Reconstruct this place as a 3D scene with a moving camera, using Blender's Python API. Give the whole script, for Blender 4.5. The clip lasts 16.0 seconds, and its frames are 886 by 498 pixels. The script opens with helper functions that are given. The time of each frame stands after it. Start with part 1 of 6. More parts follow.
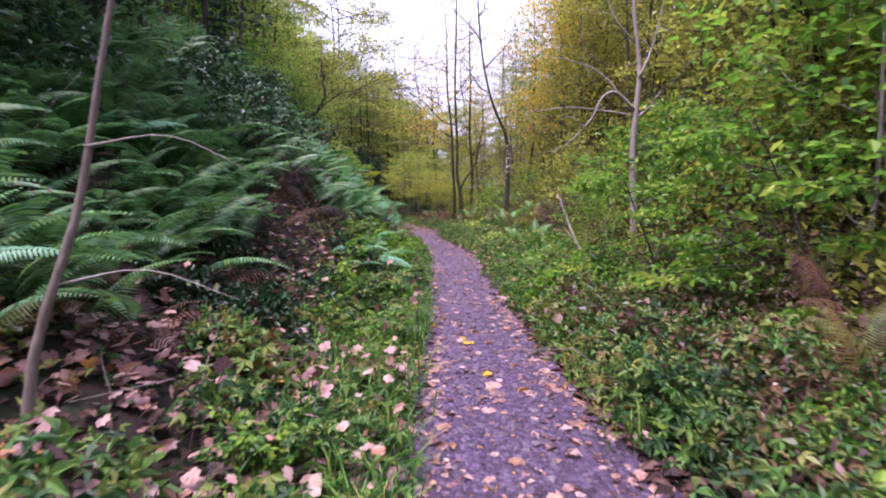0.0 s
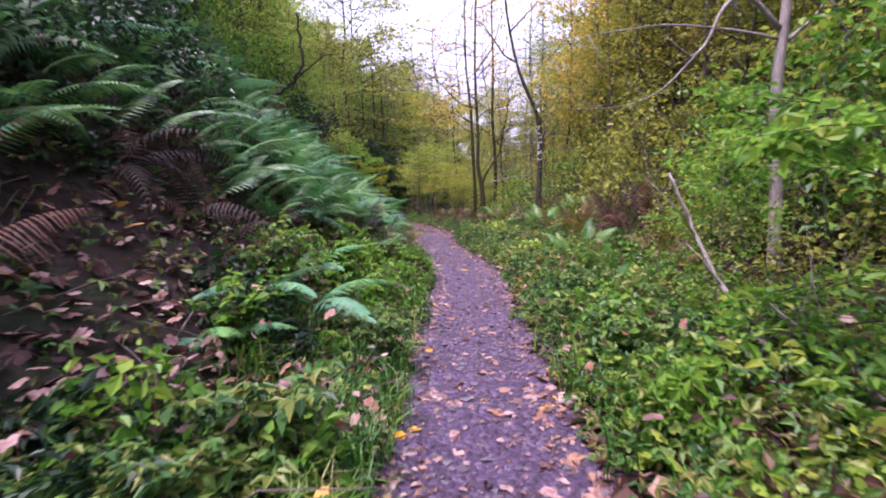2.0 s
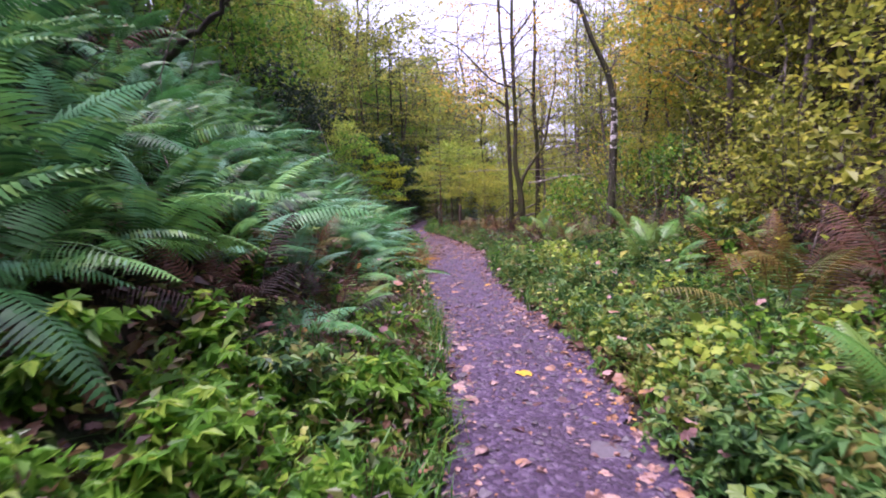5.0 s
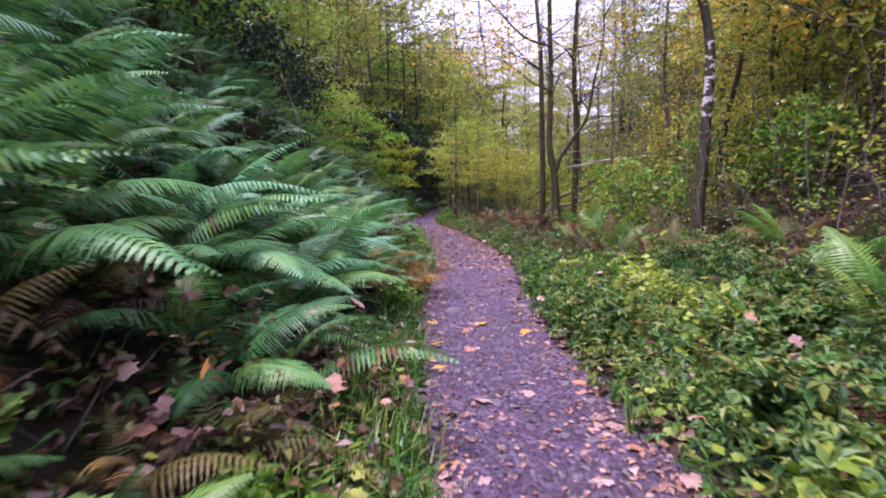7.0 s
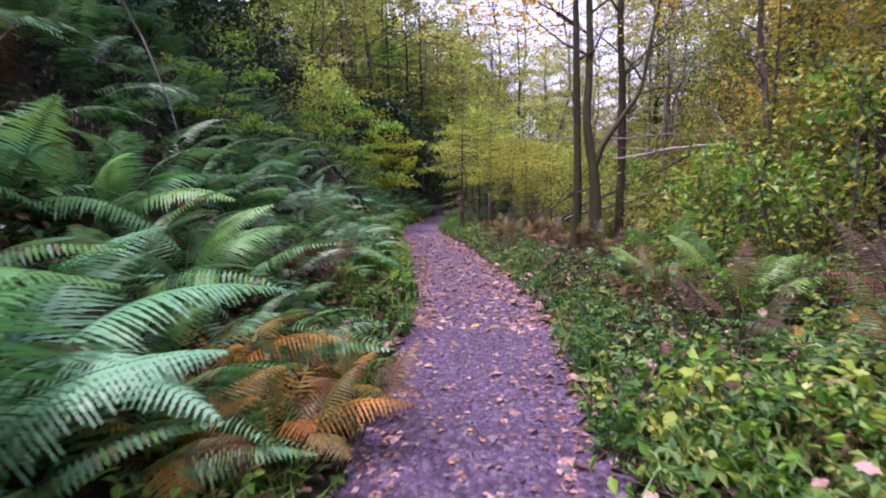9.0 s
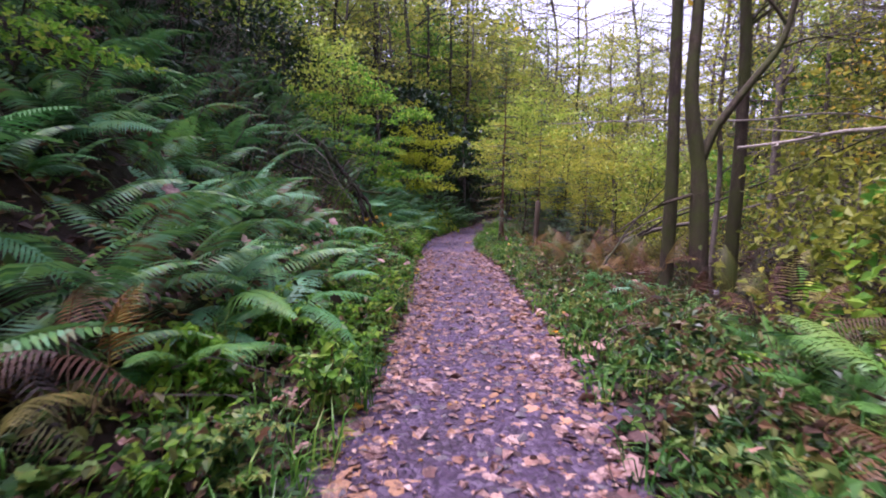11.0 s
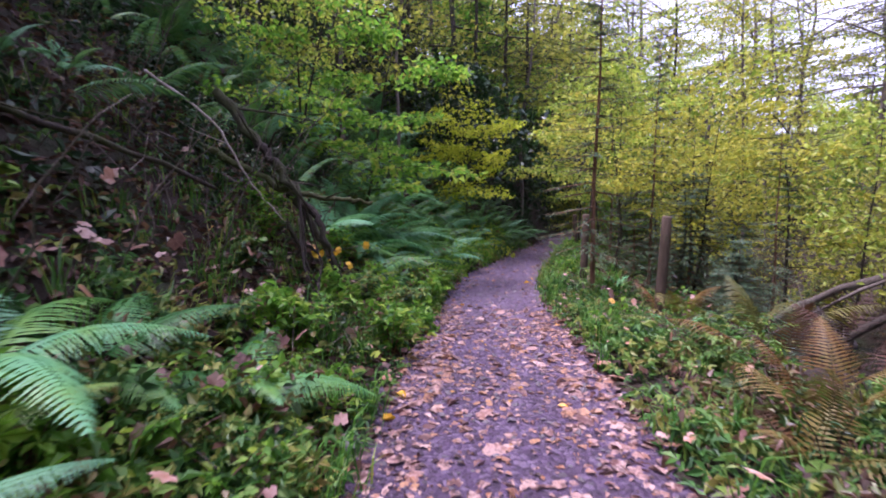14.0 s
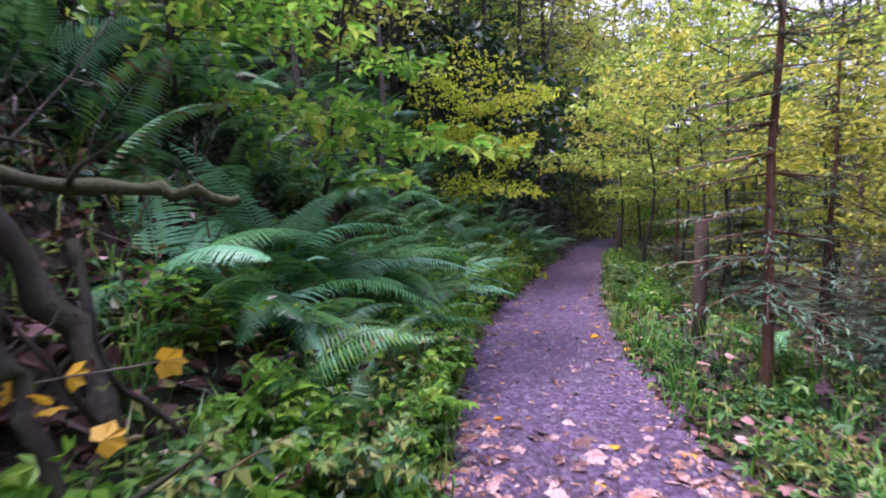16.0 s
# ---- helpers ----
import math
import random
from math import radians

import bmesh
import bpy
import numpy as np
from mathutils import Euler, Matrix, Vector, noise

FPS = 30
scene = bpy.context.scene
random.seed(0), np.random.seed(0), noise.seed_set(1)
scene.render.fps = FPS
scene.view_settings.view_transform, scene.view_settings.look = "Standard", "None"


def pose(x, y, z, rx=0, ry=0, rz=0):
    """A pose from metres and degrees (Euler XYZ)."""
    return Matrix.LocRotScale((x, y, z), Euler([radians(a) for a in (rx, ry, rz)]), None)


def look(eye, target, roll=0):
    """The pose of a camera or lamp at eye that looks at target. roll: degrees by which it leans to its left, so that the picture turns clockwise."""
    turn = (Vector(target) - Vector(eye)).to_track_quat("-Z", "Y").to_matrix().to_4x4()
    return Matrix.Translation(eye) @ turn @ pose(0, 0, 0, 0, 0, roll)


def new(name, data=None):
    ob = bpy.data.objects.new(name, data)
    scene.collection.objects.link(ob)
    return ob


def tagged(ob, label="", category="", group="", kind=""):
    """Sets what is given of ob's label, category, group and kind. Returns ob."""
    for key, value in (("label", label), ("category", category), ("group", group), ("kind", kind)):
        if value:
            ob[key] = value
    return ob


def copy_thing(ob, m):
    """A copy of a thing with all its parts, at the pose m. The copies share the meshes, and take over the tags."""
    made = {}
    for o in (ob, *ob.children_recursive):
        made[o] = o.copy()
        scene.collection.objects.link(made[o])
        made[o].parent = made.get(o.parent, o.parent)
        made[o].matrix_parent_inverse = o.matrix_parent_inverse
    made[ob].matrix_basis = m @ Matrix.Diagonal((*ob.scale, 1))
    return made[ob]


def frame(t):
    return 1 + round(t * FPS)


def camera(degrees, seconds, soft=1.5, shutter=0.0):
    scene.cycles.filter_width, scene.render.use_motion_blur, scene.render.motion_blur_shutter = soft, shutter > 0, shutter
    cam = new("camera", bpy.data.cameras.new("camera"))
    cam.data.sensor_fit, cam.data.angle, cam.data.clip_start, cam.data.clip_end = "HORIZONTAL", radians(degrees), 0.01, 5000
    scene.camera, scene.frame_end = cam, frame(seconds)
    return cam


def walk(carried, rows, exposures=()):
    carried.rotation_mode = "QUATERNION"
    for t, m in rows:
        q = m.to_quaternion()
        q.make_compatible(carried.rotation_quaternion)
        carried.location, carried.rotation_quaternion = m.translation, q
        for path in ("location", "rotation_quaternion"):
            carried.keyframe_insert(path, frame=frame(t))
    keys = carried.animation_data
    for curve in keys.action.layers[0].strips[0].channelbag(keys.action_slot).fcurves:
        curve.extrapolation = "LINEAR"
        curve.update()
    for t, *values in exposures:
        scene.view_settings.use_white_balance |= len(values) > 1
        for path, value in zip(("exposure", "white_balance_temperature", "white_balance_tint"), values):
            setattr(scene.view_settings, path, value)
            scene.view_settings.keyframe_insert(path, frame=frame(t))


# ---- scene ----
cam = camera(84.6, 16.0, soft=1.9, shutter=0.25)
PATH = [
    (0, (0.958, 1.186, 1.437), (1.04, 3.174, 1.23), -1.4),
    (0.5, (1.029, 2.071, 1.433), (1.096, 4.059, 1.233), -1.6),
    (1, (1.169, 2.948, 1.413), (1.217, 4.938, 1.214), -1.7),
    (1.5, (1.24, 3.838, 1.404), (1.259, 5.827, 1.195), -2.0),
    (2, (1.339, 4.769, 1.356), (1.322, 6.757, 1.141), -2.1),
    (2.5, (1.389, 5.674, 1.373), (1.329, 7.66, 1.152), -2.4),
    (3, (1.46, 6.559, 1.396), (1.37, 8.547, 1.19), -2.8),
    (3.5, (1.412, 7.369, 1.424), (1.302, 9.357, 1.237), -2.7),
    (4, (1.446, 8.182, 1.404), (1.333, 10.172, 1.234), -2.8),
    (4.2, (1.425, 8.511, 1.389), (1.309, 10.501, 1.224), -3.0),
    (6.3, (1.107, 11.795, 1.371), (0.969, 13.775, 1.129), -0.6),
    (6.5, (1.111, 12.119, 1.409), (0.96, 14.099, 1.168), -0.8),
    (7, (1.148, 13.001, 1.402), (0.963, 14.977, 1.159), -1.2),
    (7.5, (1.073, 13.917, 1.385), (0.851, 15.889, 1.138), -1.4),
    (8, (1.106, 14.832, 1.415), (0.875, 16.803, 1.164), -1.3),
    (8.5, (1.062, 15.764, 1.396), (0.825, 17.734, 1.145), -1.5),
    (8.7, (1.103, 16.131, 1.437), (0.87, 18.102, 1.188), -1.6),
    (10.8, (1.195, 19.584, 1.342), (0.777, 21.528, 1.129), 0.7),
    (11, (1.154, 19.903, 1.337), (0.717, 21.843, 1.125), 0.2),
    (11.5, (0.886, 20.735, 1.364), (0.399, 22.662, 1.143), 0.6),
    (12, (0.787, 21.676, 1.365), (0.28, 23.599, 1.15), 0.3),
    (12.5, (0.632, 22.627, 1.337), (0.088, 24.542, 1.143), 0.3),
    (13, (0.554, 23.548, 1.347), (-0.019, 25.456, 1.174), 0.3),
    (13.5, (0.304, 24.401, 1.354), (-0.316, 26.295, 1.189), 0.2),
    (14, (0.175, 25.251, 1.355), (-0.486, 27.131, 1.182), 0.1),
    (14.5, (-0.152, 26.1, 1.33), (-0.851, 27.965, 1.147), 0.0),
    (15, (-0.376, 26.984, 1.338), (-1.099, 28.84, 1.158), -0.4),
    (15.5, (-0.767, 27.793, 1.338), (-1.487, 29.652, 1.176), -0.7),
    (16, (-1.075, 28.625, 1.345), (-1.745, 30.507, 1.19), -0.8),
]
walk(cam, [(t, look(eye, target, roll)) for t, eye, target, roll in PATH], ((0, 1.87, 5950, 43), (9, 1.9, 5900, 45), (12, 1.95, 5900, 40), (14, 2.15, 5800, 40), (16, 2.38, 5600, 42)))


# ---------------------------------------------------------------- world and light
world = bpy.data.worlds.new("sky")
scene.world = world
world.use_nodes = True
wn = world.node_tree
sky = wn.nodes.new("ShaderNodeTexSky")
sky.sky_type = 'NISHITA'
sky.sun_disc = False
sky.sun_elevation = radians(70)
sky.sun_rotation = radians(-110)
sky.air_density, sky.dust_density, sky.ozone_density = 1.0, 6.0, 1.5
wn.nodes["Background"].inputs["Strength"].default_value = 0.15
# thin even cloud over the sky
cloud = wn.nodes.new("ShaderNodeMix")
cloud.data_type = 'RGBA'
cloud.inputs[0].default_value = 0.82
cloud.inputs[7].default_value = (3.1, 3.25, 3.95, 1.0)
wn.links.new(sky.outputs[0], cloud.inputs[6])
wn.links.new(cloud.outputs[2], wn.nodes["Background"].inputs["Color"])

sun_data = bpy.data.lights.new("sun", 'SUN')
sun_data.energy, sun_data.angle, sun_data.color = 2.0, radians(16), (1.0, 0.95, 0.88)
sun = new("sun", sun_data)
sun.matrix_world = look((-9, 9, 40), (2, 16, 0))

# ---------------------------------------------------------------- materials
R = np.random.RandomState(7)


def lin(c):
    """Linear colour from the usual 0 to 255 values."""
    return tuple(0.76 * (v / 255 / 12.92 if v / 255 < 0.04045 else ((v / 255 + 0.055) / 1.055) ** 2.4) for v in c) + (1.0,)


def ramp(nt, fac, colours):
    r = nt.nodes.new("ShaderNodeValToRGB")
    e = r.color_ramp.elements
    for i, c in enumerate(colours):
        p = i / max(1, len(colours) - 1)
        el = e[i] if i < 2 else e.new(p)
        el.position, el.color = p, c
    e[0].position = 0
    if len(colours) == 2:
        e[1].position = 1
    nt.links.new(fac, r.inputs[0])
    return r.outputs[0]


def blank(name):
    m = bpy.data.materials.new(name)
    m.use_nodes = True
    nt = m.node_tree
    return m, nt, nt.nodes["Principled BSDF"], nt.nodes["Material Output"]


def tex(nt, scale, detail=4.0, rough=0.6, kind="ShaderNodeTexNoise", coord="Object"):
    co = nt.nodes.new("ShaderNodeTexCoord")
    n = nt.nodes.new(kind)
    n.inputs["Scale"].default_value = scale
    if kind == "ShaderNodeTexNoise":
        n.inputs["Detail"].default_value = detail
        n.inputs["Roughness"].default_value = rough
    nt.links.new(co.outputs[coord], n.inputs["Vector"])
    return n


def math_node(nt, op, a, b, clamp=False):
    n = nt.nodes.new("ShaderNodeMath")
    n.operation, n.use_clamp = op, clamp
    for i, v in enumerate((a, b)):
        if isinstance(v, (int, float)):
            n.inputs[i].default_value = v
        else:
            nt.links.new(v, n.inputs[i])
    return n.outputs[0]


def mix_colour(nt, fac, a, b, mode='MIX'):
    n = nt.nodes.new("ShaderNodeMix")
    n.data_type, n.blend_type = 'RGBA', mode
    for i, v in ((0, fac), (6, a), (7, b)):
        if isinstance(v, (int, float)):
            n.inputs[i].default_value = v
        elif isinstance(v, tuple):
            n.inputs[i].default_value = v
        else:
            nt.links.new(v, n.inputs[i])
    return n.outputs[2]


def bump(nt, bsdf, height, strength=0.5, dist=0.02):
    b = nt.nodes.new("ShaderNodeBump")
    b.inputs["Strength"].default_value, b.inputs["Distance"].default_value = strength, dist
    nt.links.new(height, b.inputs["Height"])
    nt.links.new(b.outputs[0], bsdf.inputs["Normal"])


def vivid(c, k=1.1):
    """The fuller colour of a living leaf; a withered one is duller."""
    if c[0] > c[1] * 1.12 and c[2] > 0.45 * c[0]:
        k = 0.88
    m = (c[0] + c[1] + c[2]) / 3
    return tuple(min(250, max(6, m + (v - m) * k)) for v in c)


def leaf_material(name, colours, rough=0.45, through_light=0.5, by_object=False, spots=14.0):
    """Foliage: each leaf takes its own colour; blotches and a share of light shining through."""
    m, nt, p, out = blank(name)
    if by_object:
        rnd = nt.nodes.new("ShaderNodeObjectInfo").outputs["Random"]
    else:
        rnd = nt.nodes.new("ShaderNodeNewGeometry").outputs["Random Per Island"]
    n = tex(nt, spots, 3.0)
    f = math_node(nt, 'ADD', rnd, math_node(nt, 'MULTIPLY', math_node(nt, 'SUBTRACT', n.outputs[0], 0.5), 0.7), True)
    if not by_object:
        # whole patches of plants lean one way in colour
        patch = math_node(nt, 'MULTIPLY', math_node(nt, 'SUBTRACT', tex(nt, 1.1, 3.0).outputs[0], 0.5), 1.7)
        f = math_node(nt, 'ADD', math_node(nt, 'ADD', math_node(nt, 'MULTIPLY', f, 0.75), 0.12), patch, True)
    col = ramp(nt, f, [lin(vivid(c)) for c in colours])
    nt.links.new(col, p.inputs["Base Color"])
    p.inputs["Roughness"].default_value = rough
    t = nt.nodes.new("ShaderNodeBsdfTranslucent")
    nt.links.new(col, t.inputs["Color"])
    mx = nt.nodes.new("ShaderNodeMixShader")
    mx.inputs[0].default_value = through_light
    nt.links.new(p.outputs[0], mx.inputs[1])
    nt.links.new(t.outputs[0], mx.inputs[2])
    nt.links.new(mx.outputs[0], out.inputs["Surface"])
    return m


def bark_material(name, colours, moss=None, moss_amount=0.5, scale=9.0):
    m, nt, p, out = blank(name)
    co = nt.nodes.new("ShaderNodeTexCoord")
    mp = nt.nodes.new("ShaderNodeMapping")
    mp.inputs["Scale"].default_value = (1.6, 1.6, 0.35)
    nt.links.new(co.outputs["Object"], mp.inputs[0])
    n, fine = tex(nt, scale, 6.0, 0.7), tex(nt, scale * 5, 4.0)
    nt.links.new(mp.outputs[0], n.inputs["Vector"])
    nt.links.new(mp.outputs[0], fine.inputs["Vector"])
    col = ramp(nt, math_node(nt, 'ADD', math_node(nt, 'MULTIPLY', n.outputs[0], 0.6), math_node(nt, 'MULTIPLY', fine.outputs[0], 0.4)), [lin(colours[0])] + [lin(c) for c in colours] + [lin(colours[-1])])
    if moss:
        big = tex(nt, 2.2, 4.0)
        mask = math_node(nt, 'MULTIPLY', math_node(nt, 'SUBTRACT', big.outputs[0], 1.0 - moss_amount - 0.15), 6.0, True)
        col = mix_colour(nt, mask, col, mix_colour(nt, fine.outputs[0], lin(moss), lin([v * 0.5 for v in moss])))
    nt.links.new(col, p.inputs["Base Color"])
    p.inputs["Roughness"].default_value = 0.85
    bump(nt, p, math_node(nt, 'ADD', n.outputs[0], math_node(nt, 'MULTIPLY', fine.outputs[0], 0.5)), 0.9, 0.03)
    return m


FERN_GREEN = leaf_material("fern_green", [(44, 88, 48), (76, 138, 74), (96, 156, 92), (120, 170, 84), (112, 178, 128), (138, 188, 152)], 0.5, 0.32, True, 5.0)
FERN_COVER = leaf_material("fern_cover", [(32, 66, 40), (62, 110, 62), (92, 142, 84), (112, 150, 76), (118, 170, 134), (120, 96, 62)], 0.5, 0.28)
FERN_LIGHT = leaf_material("fern_light", [(68, 116, 56), (96, 146, 70), (132, 162, 84)], 0.45, 0.35, True, 5.0)
FERN_GOLD = leaf_material("fern_gold", [(84, 56, 36), (122, 90, 48), (122, 112, 56), (84, 94, 44)], 0.6, 0.35, True, 6.0)
FERN_AMBER = leaf_material("fern_amber", [(138, 92, 38), (186, 132, 50), (196, 158, 66), (140, 126, 56)], 0.6, 0.4, True, 6.0)
FERN_BROWN = leaf_material("fern_brown", [(32, 19, 17), (58, 33, 27), (92, 56, 38), (78, 60, 36)], 0.75, 0.2, True, 6.0)
LEAF_GREEN = leaf_material("leaf_green", [(50, 90, 38), (80, 130, 48), (112, 162, 58), (150, 186, 72), (178, 184, 84)], 0.5, 0.5)
LEAF_HAZEL = leaf_material("leaf_hazel", [(78, 126, 48), (106, 158, 58), (140, 184, 70), (184, 198, 90)], 0.5, 0.58)
LEAF_BRIGHT = leaf_material("leaf_bright", [(168, 192, 54), (202, 214, 70), (224, 224, 96)], 0.5, 0.6)
LEAF_GOLDEN = leaf_material("leaf_golden", [(214, 166, 40), (226, 184, 56), (230, 200, 84)], 0.5, 0.4)
LEAF_VERGE = leaf_material("leaf_verge", [(52, 92, 50), (84, 124, 62), (118, 148, 76), (164, 168, 88)], 0.6, 0.35)
LEAF_LIME = leaf_material("leaf_lime", [(118, 150, 62), (154, 182, 74), (184, 202, 90), (212, 214, 112)])
LEAF_OLIVE = leaf_material("leaf_olive", [(92, 108, 48), (136, 148, 64), (168, 174, 78), (194, 188, 90)], 0.5, 0.55)
LEAF_YELLOW = leaf_material("leaf_yellow", [(136, 150, 66), (178, 186, 80), (208, 202, 88), (166, 184, 82)], 0.5, 0.55)
LEAF_ORANGE = leaf_material("leaf_orange", [(150, 150, 64), (206, 172, 66), (226, 192, 80), (230, 206, 104), (186, 186, 88)], 0.5, 0.55)
LEAF_HERB = leaf_material("leaf_herb", [(30, 58, 34), (54, 96, 48), (84, 130, 62), (116, 150, 74), (150, 154, 82), (132, 96, 60)], 0.55, 0.36)
LEAF_BRAMBLE = leaf_material("leaf_bramble", [(36, 58, 34), (66, 92, 48), (110, 116, 62), (124, 88, 62), (86, 60, 50), (60, 42, 36)], 0.45, 0.3)
LEAF_DARK = leaf_material("leaf_dark", [(22, 46, 26), (34, 64, 36), (50, 84, 46)], 0.4, 0.2)
NEEDLE = leaf_material("needle_dark", [(20, 40, 30), (32, 56, 40), (50, 76, 56)], 0.5, 0.15)
NEEDLE_BLUE = leaf_material("needle_blue", [(56, 84, 66), (80, 108, 84), (112, 134, 92)], 0.5, 0.2)
GRASS = leaf_material("grass_blade", [(34, 74, 30), (58, 108, 40), (92, 140, 52), (148, 150, 76)], 0.4, 0.3)
LITTER = leaf_material("fallen_leaf", [(70, 44, 46), (92, 60, 58), (152, 106, 100), (190, 150, 142), (168, 110, 76), (204, 170, 158), (128, 84, 84), (206, 160, 80)], 0.6, 0.15)
LITTER_PATH = leaf_material("fallen_leaf_dry", [(96, 60, 54), (176, 130, 112), (210, 174, 160), (156, 106, 90), (198, 158, 144), (140, 94, 88), (206, 140, 96), (190, 150, 140)], 0.55, 0.12, True, 30.0)
LITTER_STREWN = leaf_material("fallen_leaf_strewn", [(70, 44, 44), (158, 118, 114), (202, 168, 160), (116, 76, 74), (88, 54, 52), (184, 146, 138), (138, 92, 84), (186, 136, 98), (104, 68, 66), (172, 136, 132)], 0.5, 0.12, False, 30.0)
LITTER_GOLD = leaf_material("fallen_leaf_gold", [(214, 150, 40), (226, 172, 50), (232, 190, 70)], 0.5, 0.2, True, 30.0)
LITTER_DARK = leaf_material("fallen_leaf_dark", [(50, 30, 26), (84, 54, 44), (110, 74, 58), (70, 46, 36)], 0.7, 0.1)

BARK_GREY = bark_material("bark_grey", [(58, 50, 46), (104, 94, 88), (150, 140, 134)])
BARK_PALE = bark_material("bark_pale", [(110, 98, 92), (168, 156, 150), (206, 198, 194)], None, 0, 7.0)
BARK_DARK = bark_material("bark_dark", [(26, 21, 18), (50, 41, 35), (80, 69, 58)], (78, 86, 40), 0.36)
BARK_MOSS = bark_material("bark_moss", [(44, 36, 30), (78, 66, 54)], (80, 88, 36), 0.55)
BARK_STUMP = bark_material("bark_stump", [(22, 17, 16), (46, 36, 32), (74, 60, 52)], (74, 82, 34), 0.45, 14.0)
BARK_TRUNK = bark_material("bark_trunk", [(32, 25, 21), (72, 58, 48), (118, 102, 88)], (92, 98, 40), 0.42, 12.0)
BARK_RED = bark_material("bark_red", [(78, 54, 42), (122, 86, 68), (150, 114, 92)])
POST_WOOD = bark_material("post_wood", [(44, 34, 28), (76, 60, 48), (104, 88, 72)], (84, 92, 50), 0.3, 14.0)


def birch_bark():
    m, nt, p, out = blank("bark_birch")
    co = nt.nodes.new("ShaderNodeTexCoord")
    mp = nt.nodes.new("ShaderNodeMapping")
    mp.inputs["Scale"].default_value = (3.0, 3.0, 5.0)
    nt.links.new(co.outputs["Object"], mp.inputs[0])
    n = nt.nodes.new("ShaderNodeTexNoise")
    n.inputs["Scale"].default_value, n.inputs["Detail"].default_value = 3.4, 6.0
    nt.links.new(mp.outputs[0], n.inputs["Vector"])
    sep = nt.nodes.new("ShaderNodeSeparateXYZ")
    nt.links.new(co.outputs["Object"], sep.inputs[0])
    # the papery white bark survives between about two and four metres up
    up = math_node(nt, 'MULTIPLY', math_node(nt, 'SUBTRACT', 1.0, math_node(nt, 'ABSOLUTE', math_node(nt, 'SUBTRACT', sep.outputs[2], 2.5), 0)), 0.35)
    mask = math_node(nt, 'MULTIPLY', math_node(nt, 'ADD', math_node(nt, 'MULTIPLY', math_node(nt, 'SUBTRACT', n.outputs[0], 0.56), 2.4), math_node(nt, 'SUBTRACT', up, 0.22)), 9.0, True)
    dark = ramp(nt, n.outputs[0], [lin((22, 18, 16)), lin((44, 38, 31)), lin((70, 72, 34)), lin((44, 46, 26))])
    nt.links.new(mix_colour(nt, mask, dark, lin((222, 214, 216))), p.inputs["Base Color"])
    p.inputs["Roughness"].default_value = 0.7
    bump(nt, p, n.outputs[0], 0.7, 0.02)
    return m


BARK_BIRCH = birch_bark()


def soil():
    m, nt, p, out = blank("forest_soil")
    a, b, c = tex(nt, 0.9, 5.0), tex(nt, 16.0, 6.0, 0.7), tex(nt, 5.0, 4.0)
    base = ramp(nt, b.outputs[0], [lin((18, 13, 12)), lin((38, 28, 24)), lin((66, 46, 36)), lin((40, 30, 22))])
    moss = ramp(nt, b.outputs[0], [lin((18, 26, 12)), lin((36, 52, 22)), lin((62, 74, 34))])
    f = math_node(nt, 'MULTIPLY', math_node(nt, 'SUBTRACT', math_node(nt, 'ADD', math_node(nt, 'MULTIPLY', a.outputs[0], 0.6), math_node(nt, 'MULTIPLY', c.outputs[0], 0.4)), 0.47), 7.0, True)
    nt.links.new(mix_colour(nt, f, base, moss), p.inputs["Base Color"])
    p.inputs["Roughness"].default_value = 0.95
    bump(nt, p, math_node(nt, 'ADD', b.outputs[0], c.outputs[0]), 1.0, 0.06)
    return m


